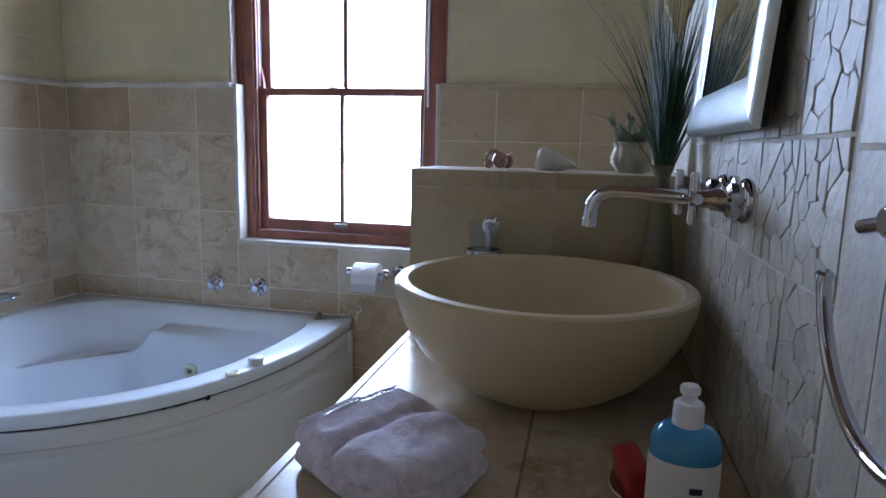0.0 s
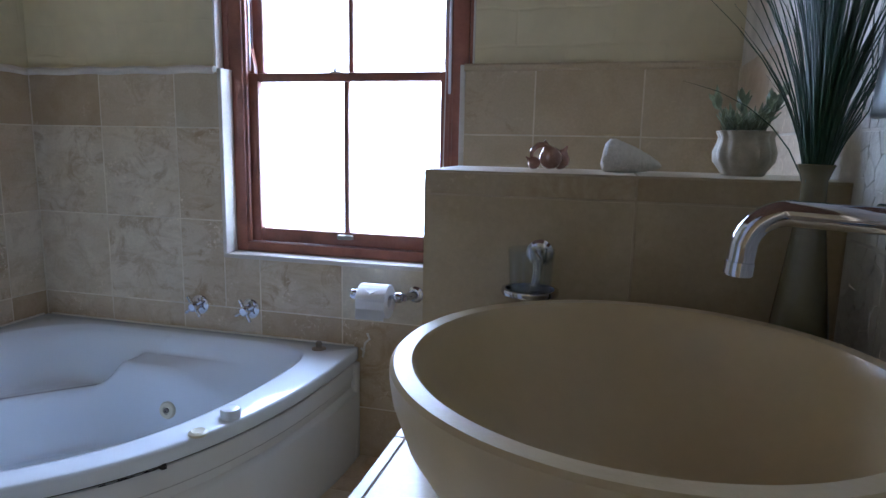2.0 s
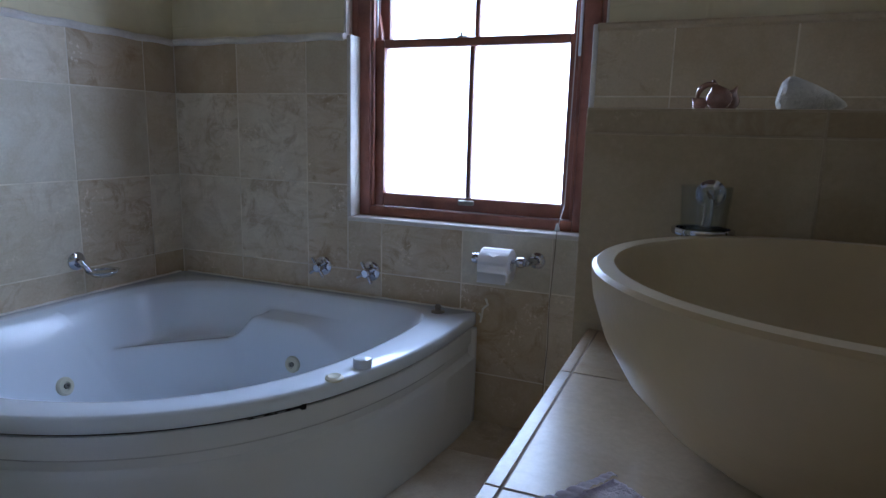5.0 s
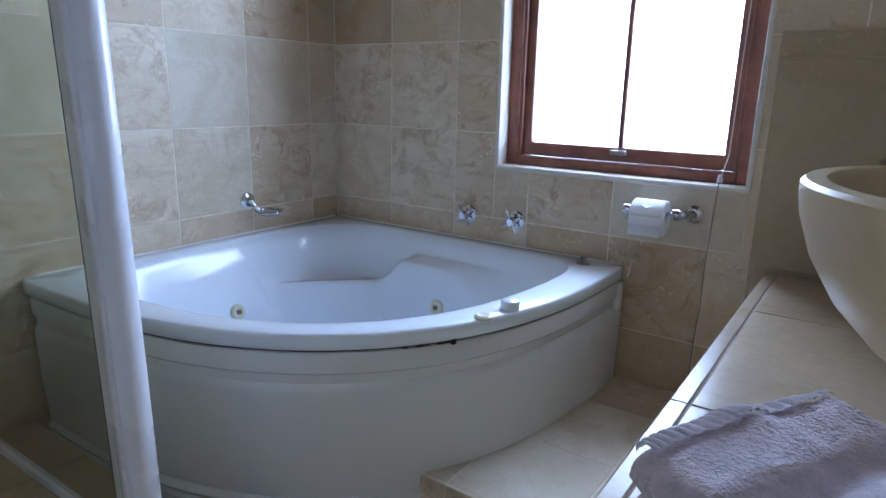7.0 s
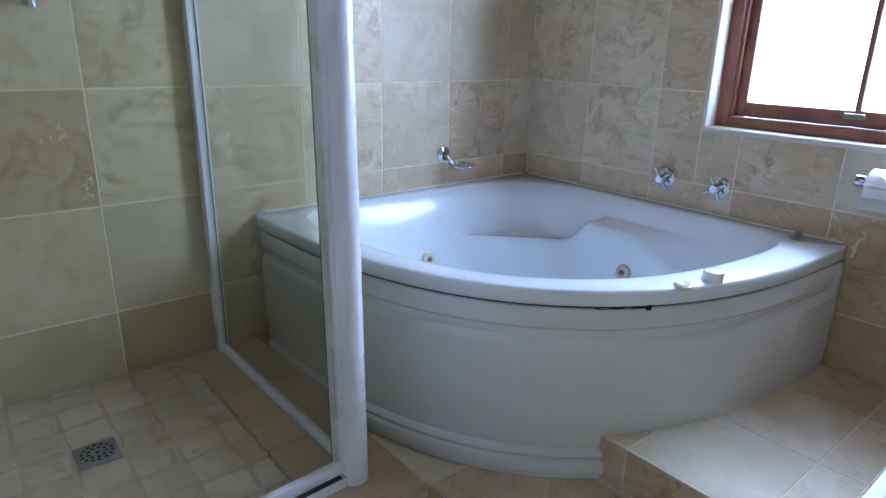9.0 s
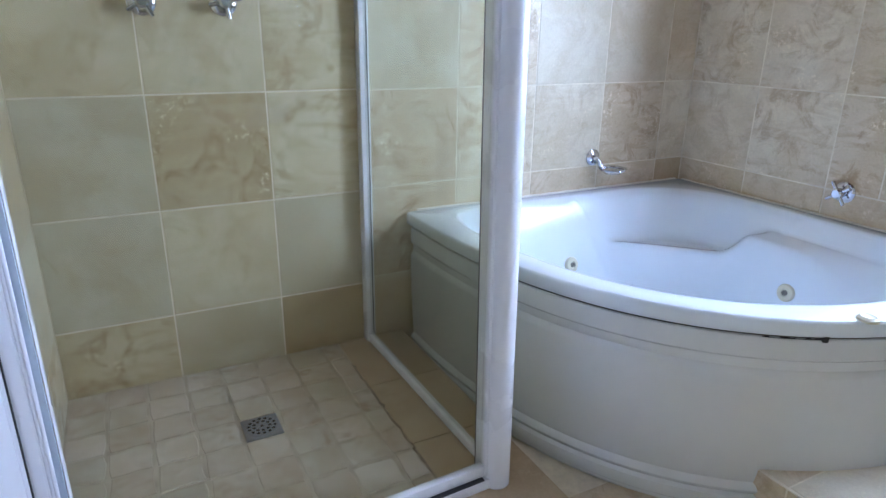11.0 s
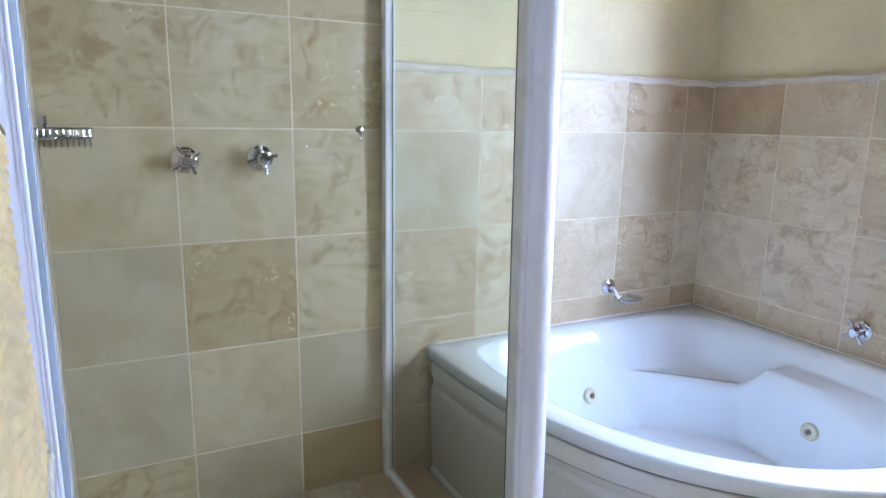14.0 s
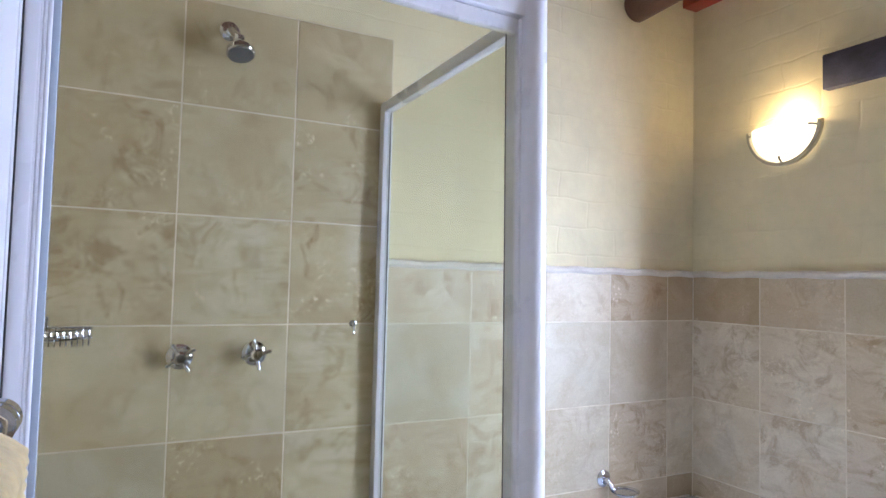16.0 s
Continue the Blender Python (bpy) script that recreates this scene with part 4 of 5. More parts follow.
# ---- mirror ----
def mirror():
    y0, y1, z0, z1 = 0.848, 1.335, 1.200, 1.620
    m = thing("wall_mirror", (XR, (y0 + y1) / 2, z0), "wall mirror in a broad rounded silver frame", "mirror")
    silver = mat("silver_leaf", (0.62, 0.66, 0.66), 0.30, metal=0.75, var=0.10, scale=14, bump=0.10, bump_scale=70)
    prof = [(0.0, 0.0), (0.0, 0.004), (0.003, 0.008), (0.012, 0.0115), (0.030, 0.013), (0.050, 0.0115), (0.062, 0.008), (0.067, 0.004)]

    def lean(bm):
        """The foot of the mirror stands off the wall on the thick stone."""
        for v in bm.verts:
            v.co.x -= 0.027 - 0.062 * (v.co.z - z0)
        return bm

    cs = [(y0, z0, 1, 1), (y1, z0, -1, 1), (y1, z1, -1, -1), (y0, z1, 1, -1)]
    for k in range(4):
        own = bmesh.new()
        a, b = cs[k], cs[(k + 1) % 4]
        cols = []
        for cy, cz, sy, sz in (a, b):
            cols.append([own.verts.new((XR - h - 0.002, cy + sy * w, cz + sz * w)) for w, h in prof])
        for i in range(len(prof) - 1):
            own.faces.new((cols[0][i], cols[1][i], cols[1][i + 1], cols[0][i + 1]))
        part("frame_side", lean(own), silver, m, "rounded worn silver moulding")
    mm = bpy.data.materials.new("mirror_glass")
    mm.use_nodes = True
    pb = mm.node_tree.nodes["Principled BSDF"]
    pb.inputs["Base Color"].default_value, pb.inputs["Metallic"].default_value, pb.inputs["Roughness"].default_value = (0.88, 0.90, 0.90, 1), 1.0, 0.015
    part("mirror_glass", lean(box(XR - 0.0075, XR - 0.0035, y0 + 0.066, y1 - 0.066, z0 + 0.066, z1 - 0.066)), mm, m, smooth=False)
    part("backing", lean(box(XR - 0.003, XR + 0.006, y0 + 0.003, y1 - 0.003, z0 + 0.003, z1 - 0.003)), DARK, m, smooth=False)


mirror()

# ---- things on the washstand ----
TERRY = mat("lilac_terry", (0.77, 0.71, 0.79), 0.95, var=0.16, scale=60, bump=0.5, bump_scale=330, sheen=0.3)
HEM = mat("lilac_hem", (0.78, 0.74, 0.77), 0.85, var=0.08, scale=50, bump=0.2, bump_scale=200, sheen=0.2)
YELLOW = mat("yellow_terry", (0.84, 0.70, 0.40), 0.95, var=0.12, scale=50, bump=0.2, bump_scale=110, sheen=0.4)


def lilac_towel():
    t = thing("hand_towel", (-0.15, 0.80, CT), "folded lilac terry hand towel on the tiled top", "towel")

    def fold(c, base, thick, seed, dip):
        """One fold of the towel over the four corners c, with a round edge and a soft crease along it."""
        c = [Vector((x, y, 0)) for x, y in c]
        mid = sum(c, Vector()) / 4

        def f(u, v):
            r = min(1.0, min(u, 1 - u, v, 1 - v) / 0.13)
            dome = math.sqrt(max(0, 1 - (1 - r) ** 2))
            line = u - 0.46 - 0.07 * math.sin(4 * v + seed) - 0.05 * noise.noise((v * 3, seed, 1))
            crease = dip * math.exp(-(line / 0.075) ** 2)
            side = 0.4 * dip * math.exp(-((v - 0.62 - 0.12 * u) / 0.06) ** 2) * smooth_step(0.42, 0.20, u)
            w = 0.16 * noise.noise((u * 3.2 + seed, v * 3.2, 0)) + 0.09 * noise.noise((u * 8 + seed, v * 8, 3))
            p = (c[0] * (1 - v) + c[1] * v) * (1 - u) + (c[3] * (1 - v) + c[2] * v) * u
            p += Vector((0.010 * noise.noise((u * 3 + seed, v * 3, 7)), 0.010 * noise.noise((u * 3, v * 3 + seed, 9)), 0))
            q = ((2 * u - 1) * (2 * v - 1)) ** 2
            p = mid + (p - mid) * (1 - 0.11 * q)
            p.z = base + 0.010 + dome * (thick * (1 + w) - crease - side - 0.010)
            return p

        return f

    def sheet(f, base, seed, n=190):
        own = bmesh.new()

        def loops(u, v):
            pile = 0.0006 * noise.noise((u * 40 + seed, v * 26, 1)) + 0.0007 * noise.noise((u * 90, v * 62 + seed, 5))
            return f(u, v) + Vector((pile, 0.7 * pile, pile))

        top = [[own.verts.new(loops(i / (n - 1), j / (n - 1))) for j in range(n)] for i in range(n)]
        rim = [(i, 0) for i in range(n)] + [(n - 1, j) for j in range(1, n)] + [(i, n - 1) for i in range(n - 2, -1, -1)] + [(0, j) for j in range(n - 2, 0, -1)]
        mid = top[n // 2][n // 2].co
        low = {}
        for i, j in rim:
            q = top[i][j].co
            low[i, j] = own.verts.new((q.x + (mid.x - q.x) * 0.07, q.y + (mid.y - q.y) * 0.07, base))
        for i in range(n - 1):
            for j in range(n - 1):
                own.faces.new((top[i][j], top[i + 1][j], top[i + 1][j + 1], top[i][j + 1]))
        for a, q in zip(rim, rim[1:] + rim[:1]):
            own.faces.new((top[a[0]][a[1]], top[q[0]][q[1]], low[q], low[a]))
        return own

    z = CT + 0.0015
    under = fold([(-0.286, 0.752), (-0.186, 0.935), (-0.014, 0.800), (-0.092, 0.648)], z, 0.034, 2.0, 0.004)
    part("lower_fold", sheet(under, z, 2.0), TERRY, t)
    over = fold([(-0.290, 0.762), (-0.190, 0.944), (-0.020, 0.812), (-0.104, 0.652)], z + 0.022, 0.034, 9.0, 0.012)
    part("upper_fold", sheet(over, z + 0.022, 5.0), TERRY, t)

    def hem(u, v):
        p = over(0.012 + 0.075 * v, 0.05 + 0.90 * u)
        rib = abs(math.sin(u * 64 + 1.2 * v))
        return p + Vector((-0.80, 0.45, 0)) * 0.0030 * (1 - v) * (0.5 + rib) + Vector((0, 0, 0.0030 + 0.0040 * rib * (1 - 0.6 * v)))

    h = grid(hem, 300, 10)
    bmesh.ops.solidify(h, geom=h.faces[:], thickness=0.003)
    part("hem", h, HEM, t, "ribbed lilac hem")


lilac_towel()


def soap_bottle():
    c = (0.186, 0.722, CT + 0.0005)
    b = thing("soap_bottle", c, "clear hand soap bottle with blue liquid and a white cap", "soap bottle")
    blue = mat("blue_soap", (0.05, 0.27, 0.52), 0.06, var=0.08, scale=10, coat=0.6)
    white = mat("white_plastic", (0.80, 0.80, 0.82), 0.30, var=0.02)

    def oval(a, h):
        return 1 - 0.18 * abs(math.sin(a)) ** 2

    part("body", lathe([(0.0, 0.0), (0.031, 0.0), (0.035, 0.004), (0.0355, 0.104), (0.035, 0.115), (0.0315, 0.124), (0.024, 0.130), (0.015, 0.132)], c, 48, wave=oval), blue, b, "clear bottle full of blue liquid soap")
    lab = lathe([(0.0360, 0.012), (0.0362, 0.013), (0.0362, 0.097), (0.0360, 0.098)], c, 48, wave=oval)
    label = part("label", lab, white, b, "white printed label")
    part("collar", lathe([(0.0150, 0.128), (0.0155, 0.130), (0.0150, 0.152), (0.0135, 0.155), (0.008, 0.156)], c, 36), white, b)
    part("cap", lathe([(0.0090, 0.155), (0.0075, 0.160), (0.0076, 0.163), (0.0098, 0.165), (0.0102, 0.170), (0.0085, 0.173), (0.001, 0.1735)], c, 28), white, b, "white push cap")
    navy = mat("navy_print", (0.015, 0.025, 0.08), 0.5)

    def strip(a0, a1, z0, z1, name):
        def f(u, v):
            a = radians(a0 + (a1 - a0) * u)
            r = 0.0367 * oval(a, 0)
            return Vector(c) + Vector((r * math.cos(a), r * math.sin(a), z0 + (z1 - z0) * v))
        g = grid(f, 10, 3)
        bmesh.ops.solidify(g, geom=g.faces[:], thickness=0.0004)
        part(name, g, navy, label)

    strip(-86, -62, 0.069, 0.076, "emblem")
    strip(-96, -50, 0.0510, 0.0545, "print_bar")
    strip(-94, -54, 0.043, 0.0455, "print_bar")
    strip(-92, -58, 0.036, 0.0385, "print_bar")


soap_bottle()


def soap_and_dish():
    cream = mat("cream_ceramic", (0.60, 0.52, 0.38), 0.25, var=0.05, coat=0.3)
    d = thing("soap_dish", (0.155, 0.795, CT), "oval cream ceramic soap dish beside the bottle", "soap dish")
    part("dish", lathe([(0.0, 0.0), (0.030, 0.0), (0.044, 0.010), (0.050, 0.018), (0.048, 0.020), (0.040, 0.013), (0.026, 0.006), (0.0, 0.005)], (0.155, 0.795, CT + 0.0005), 36, wave=lambda a, h: 1 - 0.22 * math.cos(a) ** 2), cream, d)
    s = thing("soap_bar", (0.148, 0.797, CT + 0.008), "bar of red soap standing in the dish", "soap")
    own = box(-0.016, 0.016, -0.028, 0.028, 0, 0.052, 0.007, seg=3)
    own.transform(pose(0.146, 0.797, CT + 0.0065, 8, -10, 14))
    part("soap", own, mat("red_soap", (0.42, 0.025, 0.03), 0.35, var=0.12, scale=25, coat=0.2), s)


soap_and_dish()


# ---- things on the low wall ----
def grass_vase():
    c = Vector((0.218, 1.398, CT + 0.0005))
    v = thing("grass_vase", c, "tall green glazed vase with artificial grass and a cream lily", "vase")
    glaze = mat("green_glaze", (0.15, 0.135, 0.075), 0.25, var=0.15, scale=12, coat=0.4)
    part("vase", lathe([(0.0, 0.0), (0.034, 0.0), (0.040, 0.010), (0.041, 0.08), (0.035, 0.17), (0.024, 0.26), (0.0155, 0.33), (0.0150, 0.360), (0.0200, 0.374), (0.0225, 0.380), (0.0205, 0.381), (0.0135, 0.362), (0.012, 0.33), (0.0, 0.32)], c, 40), glaze, v)
    green = mat("grass_blade", (0.035, 0.080, 0.042), 0.45, var=0.35, scale=25)
    rnd = random.Random(11)
    own = bmesh.new()
    for k in range(230):
        a = rnd.uniform(0, 2 * math.pi)
        lean = abs(rnd.gauss(0, 0.058)) + 0.008
        top = rnd.uniform(0.22, 0.42) if k > 24 else rnd.uniform(0.14, 0.26)
        r0 = 0.0105 * math.sqrt(rnd.random())
        droop = rnd.uniform(0.0, 0.07) * (1 if k % 7 == 0 else 0.25)
        pts = []
        for i in range(7):
            t = i / 6
            x = r0 * math.cos(a) + lean * math.cos(a) * (0.35 * t + 0.9 * t ** 2.2)
            y = r0 * math.sin(a) + lean * math.sin(a) * (0.35 * t + 0.9 * t ** 2.2)
            z = 0.335 + top * t - droop * t ** 3
            p = c + Vector((x, y, z))
            p.x = min(p.x, XR - 0.004 - 0.001 * (k % 9)) if p.y < PY else min(p.x, XR + 0.002)
            pts.append(p)
        tube(pts, rnd.uniform(0.0011, 0.0020), 4, bm=own, taper=lambda t: 1.0 - 0.85 * t ** 1.6)
    part("grass", own, green, v, "dark green artificial grass blades", kind="stuff")
    cream = mat("cream_petal", (0.66, 0.55, 0.30), 0.6, var=0.1, scale=30)
    part("lily_stem", tube([c + Vector((0.004, 0.006, 0.33)), c + Vector((0.006, 0.02, 0.50)), c + Vector((0.012, 0.03, 0.62))], 0.003, 8), green, v)

    def petal(u, w):
        a = radians(-150 + 300 * u)
        r = 0.006 + 0.030 * w ** 1.5
        lip = 0.030 * (1 - abs(2 * u - 1)) * w
        return c + Vector((0.012 + r * math.cos(a), 0.030 + r * math.sin(a), 0.62 + 0.075 * w + lip))

    g = grid(petal, 22, 10)
    bmesh.ops.solidify(g, geom=g.faces[:], thickness=0.0015)
    part("lily", g, cream, v, "cream lily flower")


grass_vase()


def plant_pot():
    c = Vector((0.168, 1.592, PT + 0.0005))
    p = thing("plant_pot", c, "cream ruffled ceramic pot with a small green succulent", "potted plant")
    glaze = mat("cream_glaze", (0.42, 0.37, 0.265), 0.6, var=0.22, scale=30, coat=0.0, bump=0.1, bump_scale=60)

    def ruffle(a, h):
        return 1 + 0.12 * abs(math.cos(a * 5.5 + 14 * h)) * smooth_step(0.0, 0.03, h) + 0.02 * math.cos(a * 3 + 60 * h)

    part("pot", lathe([(0.0, 0.0), (0.031, 0.0), (0.034, 0.006), (0.042, 0.022), (0.043, 0.036), (0.038, 0.053), (0.037, 0.060), (0.041, 0.069), (0.038, 0.070), (0.033, 0.062), (0.030, 0.056), (0.0, 0.054)], c, 56, wave=ruffle), glaze, p)
    part("soil", lathe([(0.033, 0.054), (0.033, 0.058), (0.001, 0.060)], c, 24), mat("soil", (0.05, 0.035, 0.025), 0.9, var=0.3, scale=60, bump=0.5), p)
    leaf = mat("succulent_leaf", (0.30, 0.36, 0.24), 0.5, var=0.35, scale=40)
    rnd = random.Random(3)

    def sprig(base, d, n, size, start=0.35, broad=0.0046, name="sprig"):
        base, d = Vector(base), Vector(d).normalized()
        own = tube([base, base + d * size * 0.5 + Vector((0, 0, 0.004)), base + d * size], 0.0014, 6)
        for i in range(n):
            t = start + (1 - start) * i / max(1, n - 1)
            at = base + d * size * t
            a = i * 2.4
            side = (d.cross(Vector((0, 0.2, 1))).normalized() * math.cos(a) + d.cross(Vector((1, 0.1, 0))).normalized() * math.sin(a)) * 0.7 + d * 0.7
            side.normalize()
            nrm = side.cross(d).normalized()
            L = rnd.uniform(0.014, 0.023)
            rows = []
            for k in range(5):
                s = k / 4
                wd = broad * math.sin(math.pi * (0.12 + 0.86 * s)) + 0.0004
                q = at + side * L * s + Vector((0, 0, 0.004 * s * s))
                th = 0.0012
                up = side.cross(nrm)
                rows.append([own.verts.new(q + nrm * wd), own.verts.new(q + up * th), own.verts.new(q - nrm * wd), own.verts.new(q - up * th)])
            for x, y in zip(rows, rows[1:]):
                for k in range(4):
                    own.faces.new((x[k], x[(k + 1) % 4], y[(k + 1) % 4], y[k]))
            own.faces.new(rows[-1])
        part(name, own, leaf, p)

    for k in range(40):
        a = 2.4 * k
        r = 0.004 + 0.020 * rnd.random()
        sprig(c + Vector((r * math.cos(a), r * math.sin(a), 0.057)), (math.cos(a) * 0.6, math.sin(a) * 0.6, 1.2), 8, rnd.uniform(0.018, 0.046), 0.2, 0.0021)
    sprig(c + Vector((-0.018, 0, 0.057)), (-0.50, 0, 1), 10, 0.066, 0.78, 0.0050)
    sprig(c + Vector((-0.004, 0.0, 0.057)), (-0.08, 0.1, 1), 12, 0.062, 0.66, 0.0044)
    sprig(c + Vector((0.014, 0, 0.057)), (0.30, 0, 1), 12, 0.062, 0.66, 0.0052)
    sprig(c + Vector((0.020, 0.004, 0.057)), (0.42, 0.1, 1), 12, 0.080, 0.62, 0.0044)
    part("bud", lathe([(0.001, 0), (0.006, 0.006), (0.004, 0.014), (0.001, 0.018)], c + Vector((0.0505, 0.011, 0.128)), 10, (0.3, 0, 1)), mat("blue_bud", (0.10, 0.13, 0.24), 0.6), p, "small bluish bud")


plant_pot()


def cone_shell():
    chalk = mat("chalky_shell", (0.66, 0.62, 0.54), 0.8, var=0.12, scale=22, bump=0.5, bump_scale=110)
    s = thing("cone_shell", (0.0, 1.60, PT), "pale chalky cone-shaped sea shell lying on the low wall", "sea shell")
    ax = Vector((1, 0.05, -0.19)).normalized()
    prof = [(0.0, 0.0), (0.018, -0.004), (0.027, 0.002), (0.0295, 0.010), (0.0275, 0.022), (0.022, 0.045), (0.014, 0.070), (0.006, 0.088), (0.001, 0.093)]
    part("shell", lathe(prof, (-0.046, 1.598, PT + 0.0285), 40, ax, wave=lambda a, h: 1 + 0.02 * math.sin(5 * a + 160 * h)), chalk, s)
    pinkish = mat("nacre_shell", (0.36, 0.21, 0.16), 0.18, metal=0.35, var=0.35, scale=30, coat=0.6)
    g = thing("snail_shells", (-0.155, 1.595, PT), "cluster of shiny pinkish-brown snail shells", "sea shell")

    def snail(at, r, axis, name):
        at = Vector(at)
        own = lathe([(0.0, -r), (r * 0.5, -r * 0.86), (r * 0.86, -r * 0.5), (r, 0), (r * 0.86, r * 0.5), (r * 0.55, r * 0.85), (r * 0.22, r * 1.15), (r * 0.10, r * 1.6), (0.0, r * 1.7)], at, 28, axis, wave=lambda a, h: 1 + 0.07 * abs(math.sin(4.5 * a + 40 * h)) + 0.05 * math.sin(2 * a))
        part(name, own, pinkish, g)

    snail((-0.136, 1.592, PT + 0.0205), 0.0195, (-0.35, 0, 0.94), "shell_whorl")
    snail((-0.164, 1.588, PT + 0.0115), 0.0108, (-0.8, -0.1, 0.6), "shell_whorl")
    snail((-0.122, 1.606, PT + 0.0175), 0.0165, (0.45, 0, 0.9), "shell_whorl")
    part("lip", tube(arc((-0.152, 1.588, PT + 0.026), (1, 0, 0.4), (-0.3, 0, 1), 0.016, 10, 190, 12), 0.0034, 8, taper=lambda t: 0.5 + math.sin(math.pi * t)), pinkish, g)


cone_shell()


# ---- blind cord ----
def cord():
    k = thing("blind_cord", (-0.57, YW - 0.012, WZ0), "thin blind cord with a white toggle by the window", "cord")
    pts = [(-0.548, 2.440, 1.95), (-0.550, 2.438, 1.4), (-0.555, 2.43, 0.86), (-0.562, YW - 0.010, 0.785), (-0.566, YW - 0.004, 0.70), (-0.574, YW - 0.003, 0.55), (-0.572, YW - 0.003, 0.40), (-0.578, YW - 0.003, 0.28), (-0.577, YW - 0.003, STEP + 0.02)]
    part("cord", tube(pts[:4], 0.0020, 6), mat("pale_cord", (0.60, 0.55, 0.50), 0.8), k)
    part("cord_tail", tube(pts[3:], 0.0013, 6), mat("grey_cord", (0.20, 0.16, 0.12), 0.8), k, "thin dark tail of the cord")
    part("toggle", lathe([(0.002, 0.024), (0.005, 0.020), (0.009, 0.0), (0.002, -0.001)], (-0.5605, YW - 0.012, 0.786), 14), mat("white_plastic", (0.80, 0.80, 0.82), 0.30, var=0.02), k, "white cord toggle")


cord()

# silicone along the bath
sil = tube([bath_point(0.0, 0.02 + 0.03 * i, RIM + 0.001 * math.sin(i * 2.1)) for i in range(41)], 0.005, 6)
tube([bath_point(0.02 + 0.03 * i, 0.0, RIM + 0.001 * math.sin(i * 1.7)) for i in range(43)], 0.005, 6, bm=sil)
tube([(-0.812, YW - 0.003, 0.482), (-0.800, YW - 0.001, 0.47), (-0.806, YW - 0.001, 0.45), (-0.798, YW - 0.001, 0.50), (-0.782, YW - 0.001, 0.515), (-0.790, YW - 0.001, 0.535)], 0.004, 6, bm=sil)
tagged(part("silicone_seal", sil, WHITE), "uneven white silicone bead between bath and tiles", "trim", kind="structure")


rnd = random.Random(8)
grime = tube([(XL + 0.16 + 0.02 * i, 0.862 + rnd.uniform(-0.005, 0.005), SHOWER - 0.002) for i in range(34)], 0.004, 6, taper=lambda t: 0.6 + 0.5 * abs(math.sin(t * 37)))
tagged(part("joint_dirt", grime, mat("dirty_joint", (0.30, 0.24, 0.17), 0.9, var=0.4, scale=40, bump=0.5)), "dirty rough joint at the shower kerb", "trim", kind="structure")


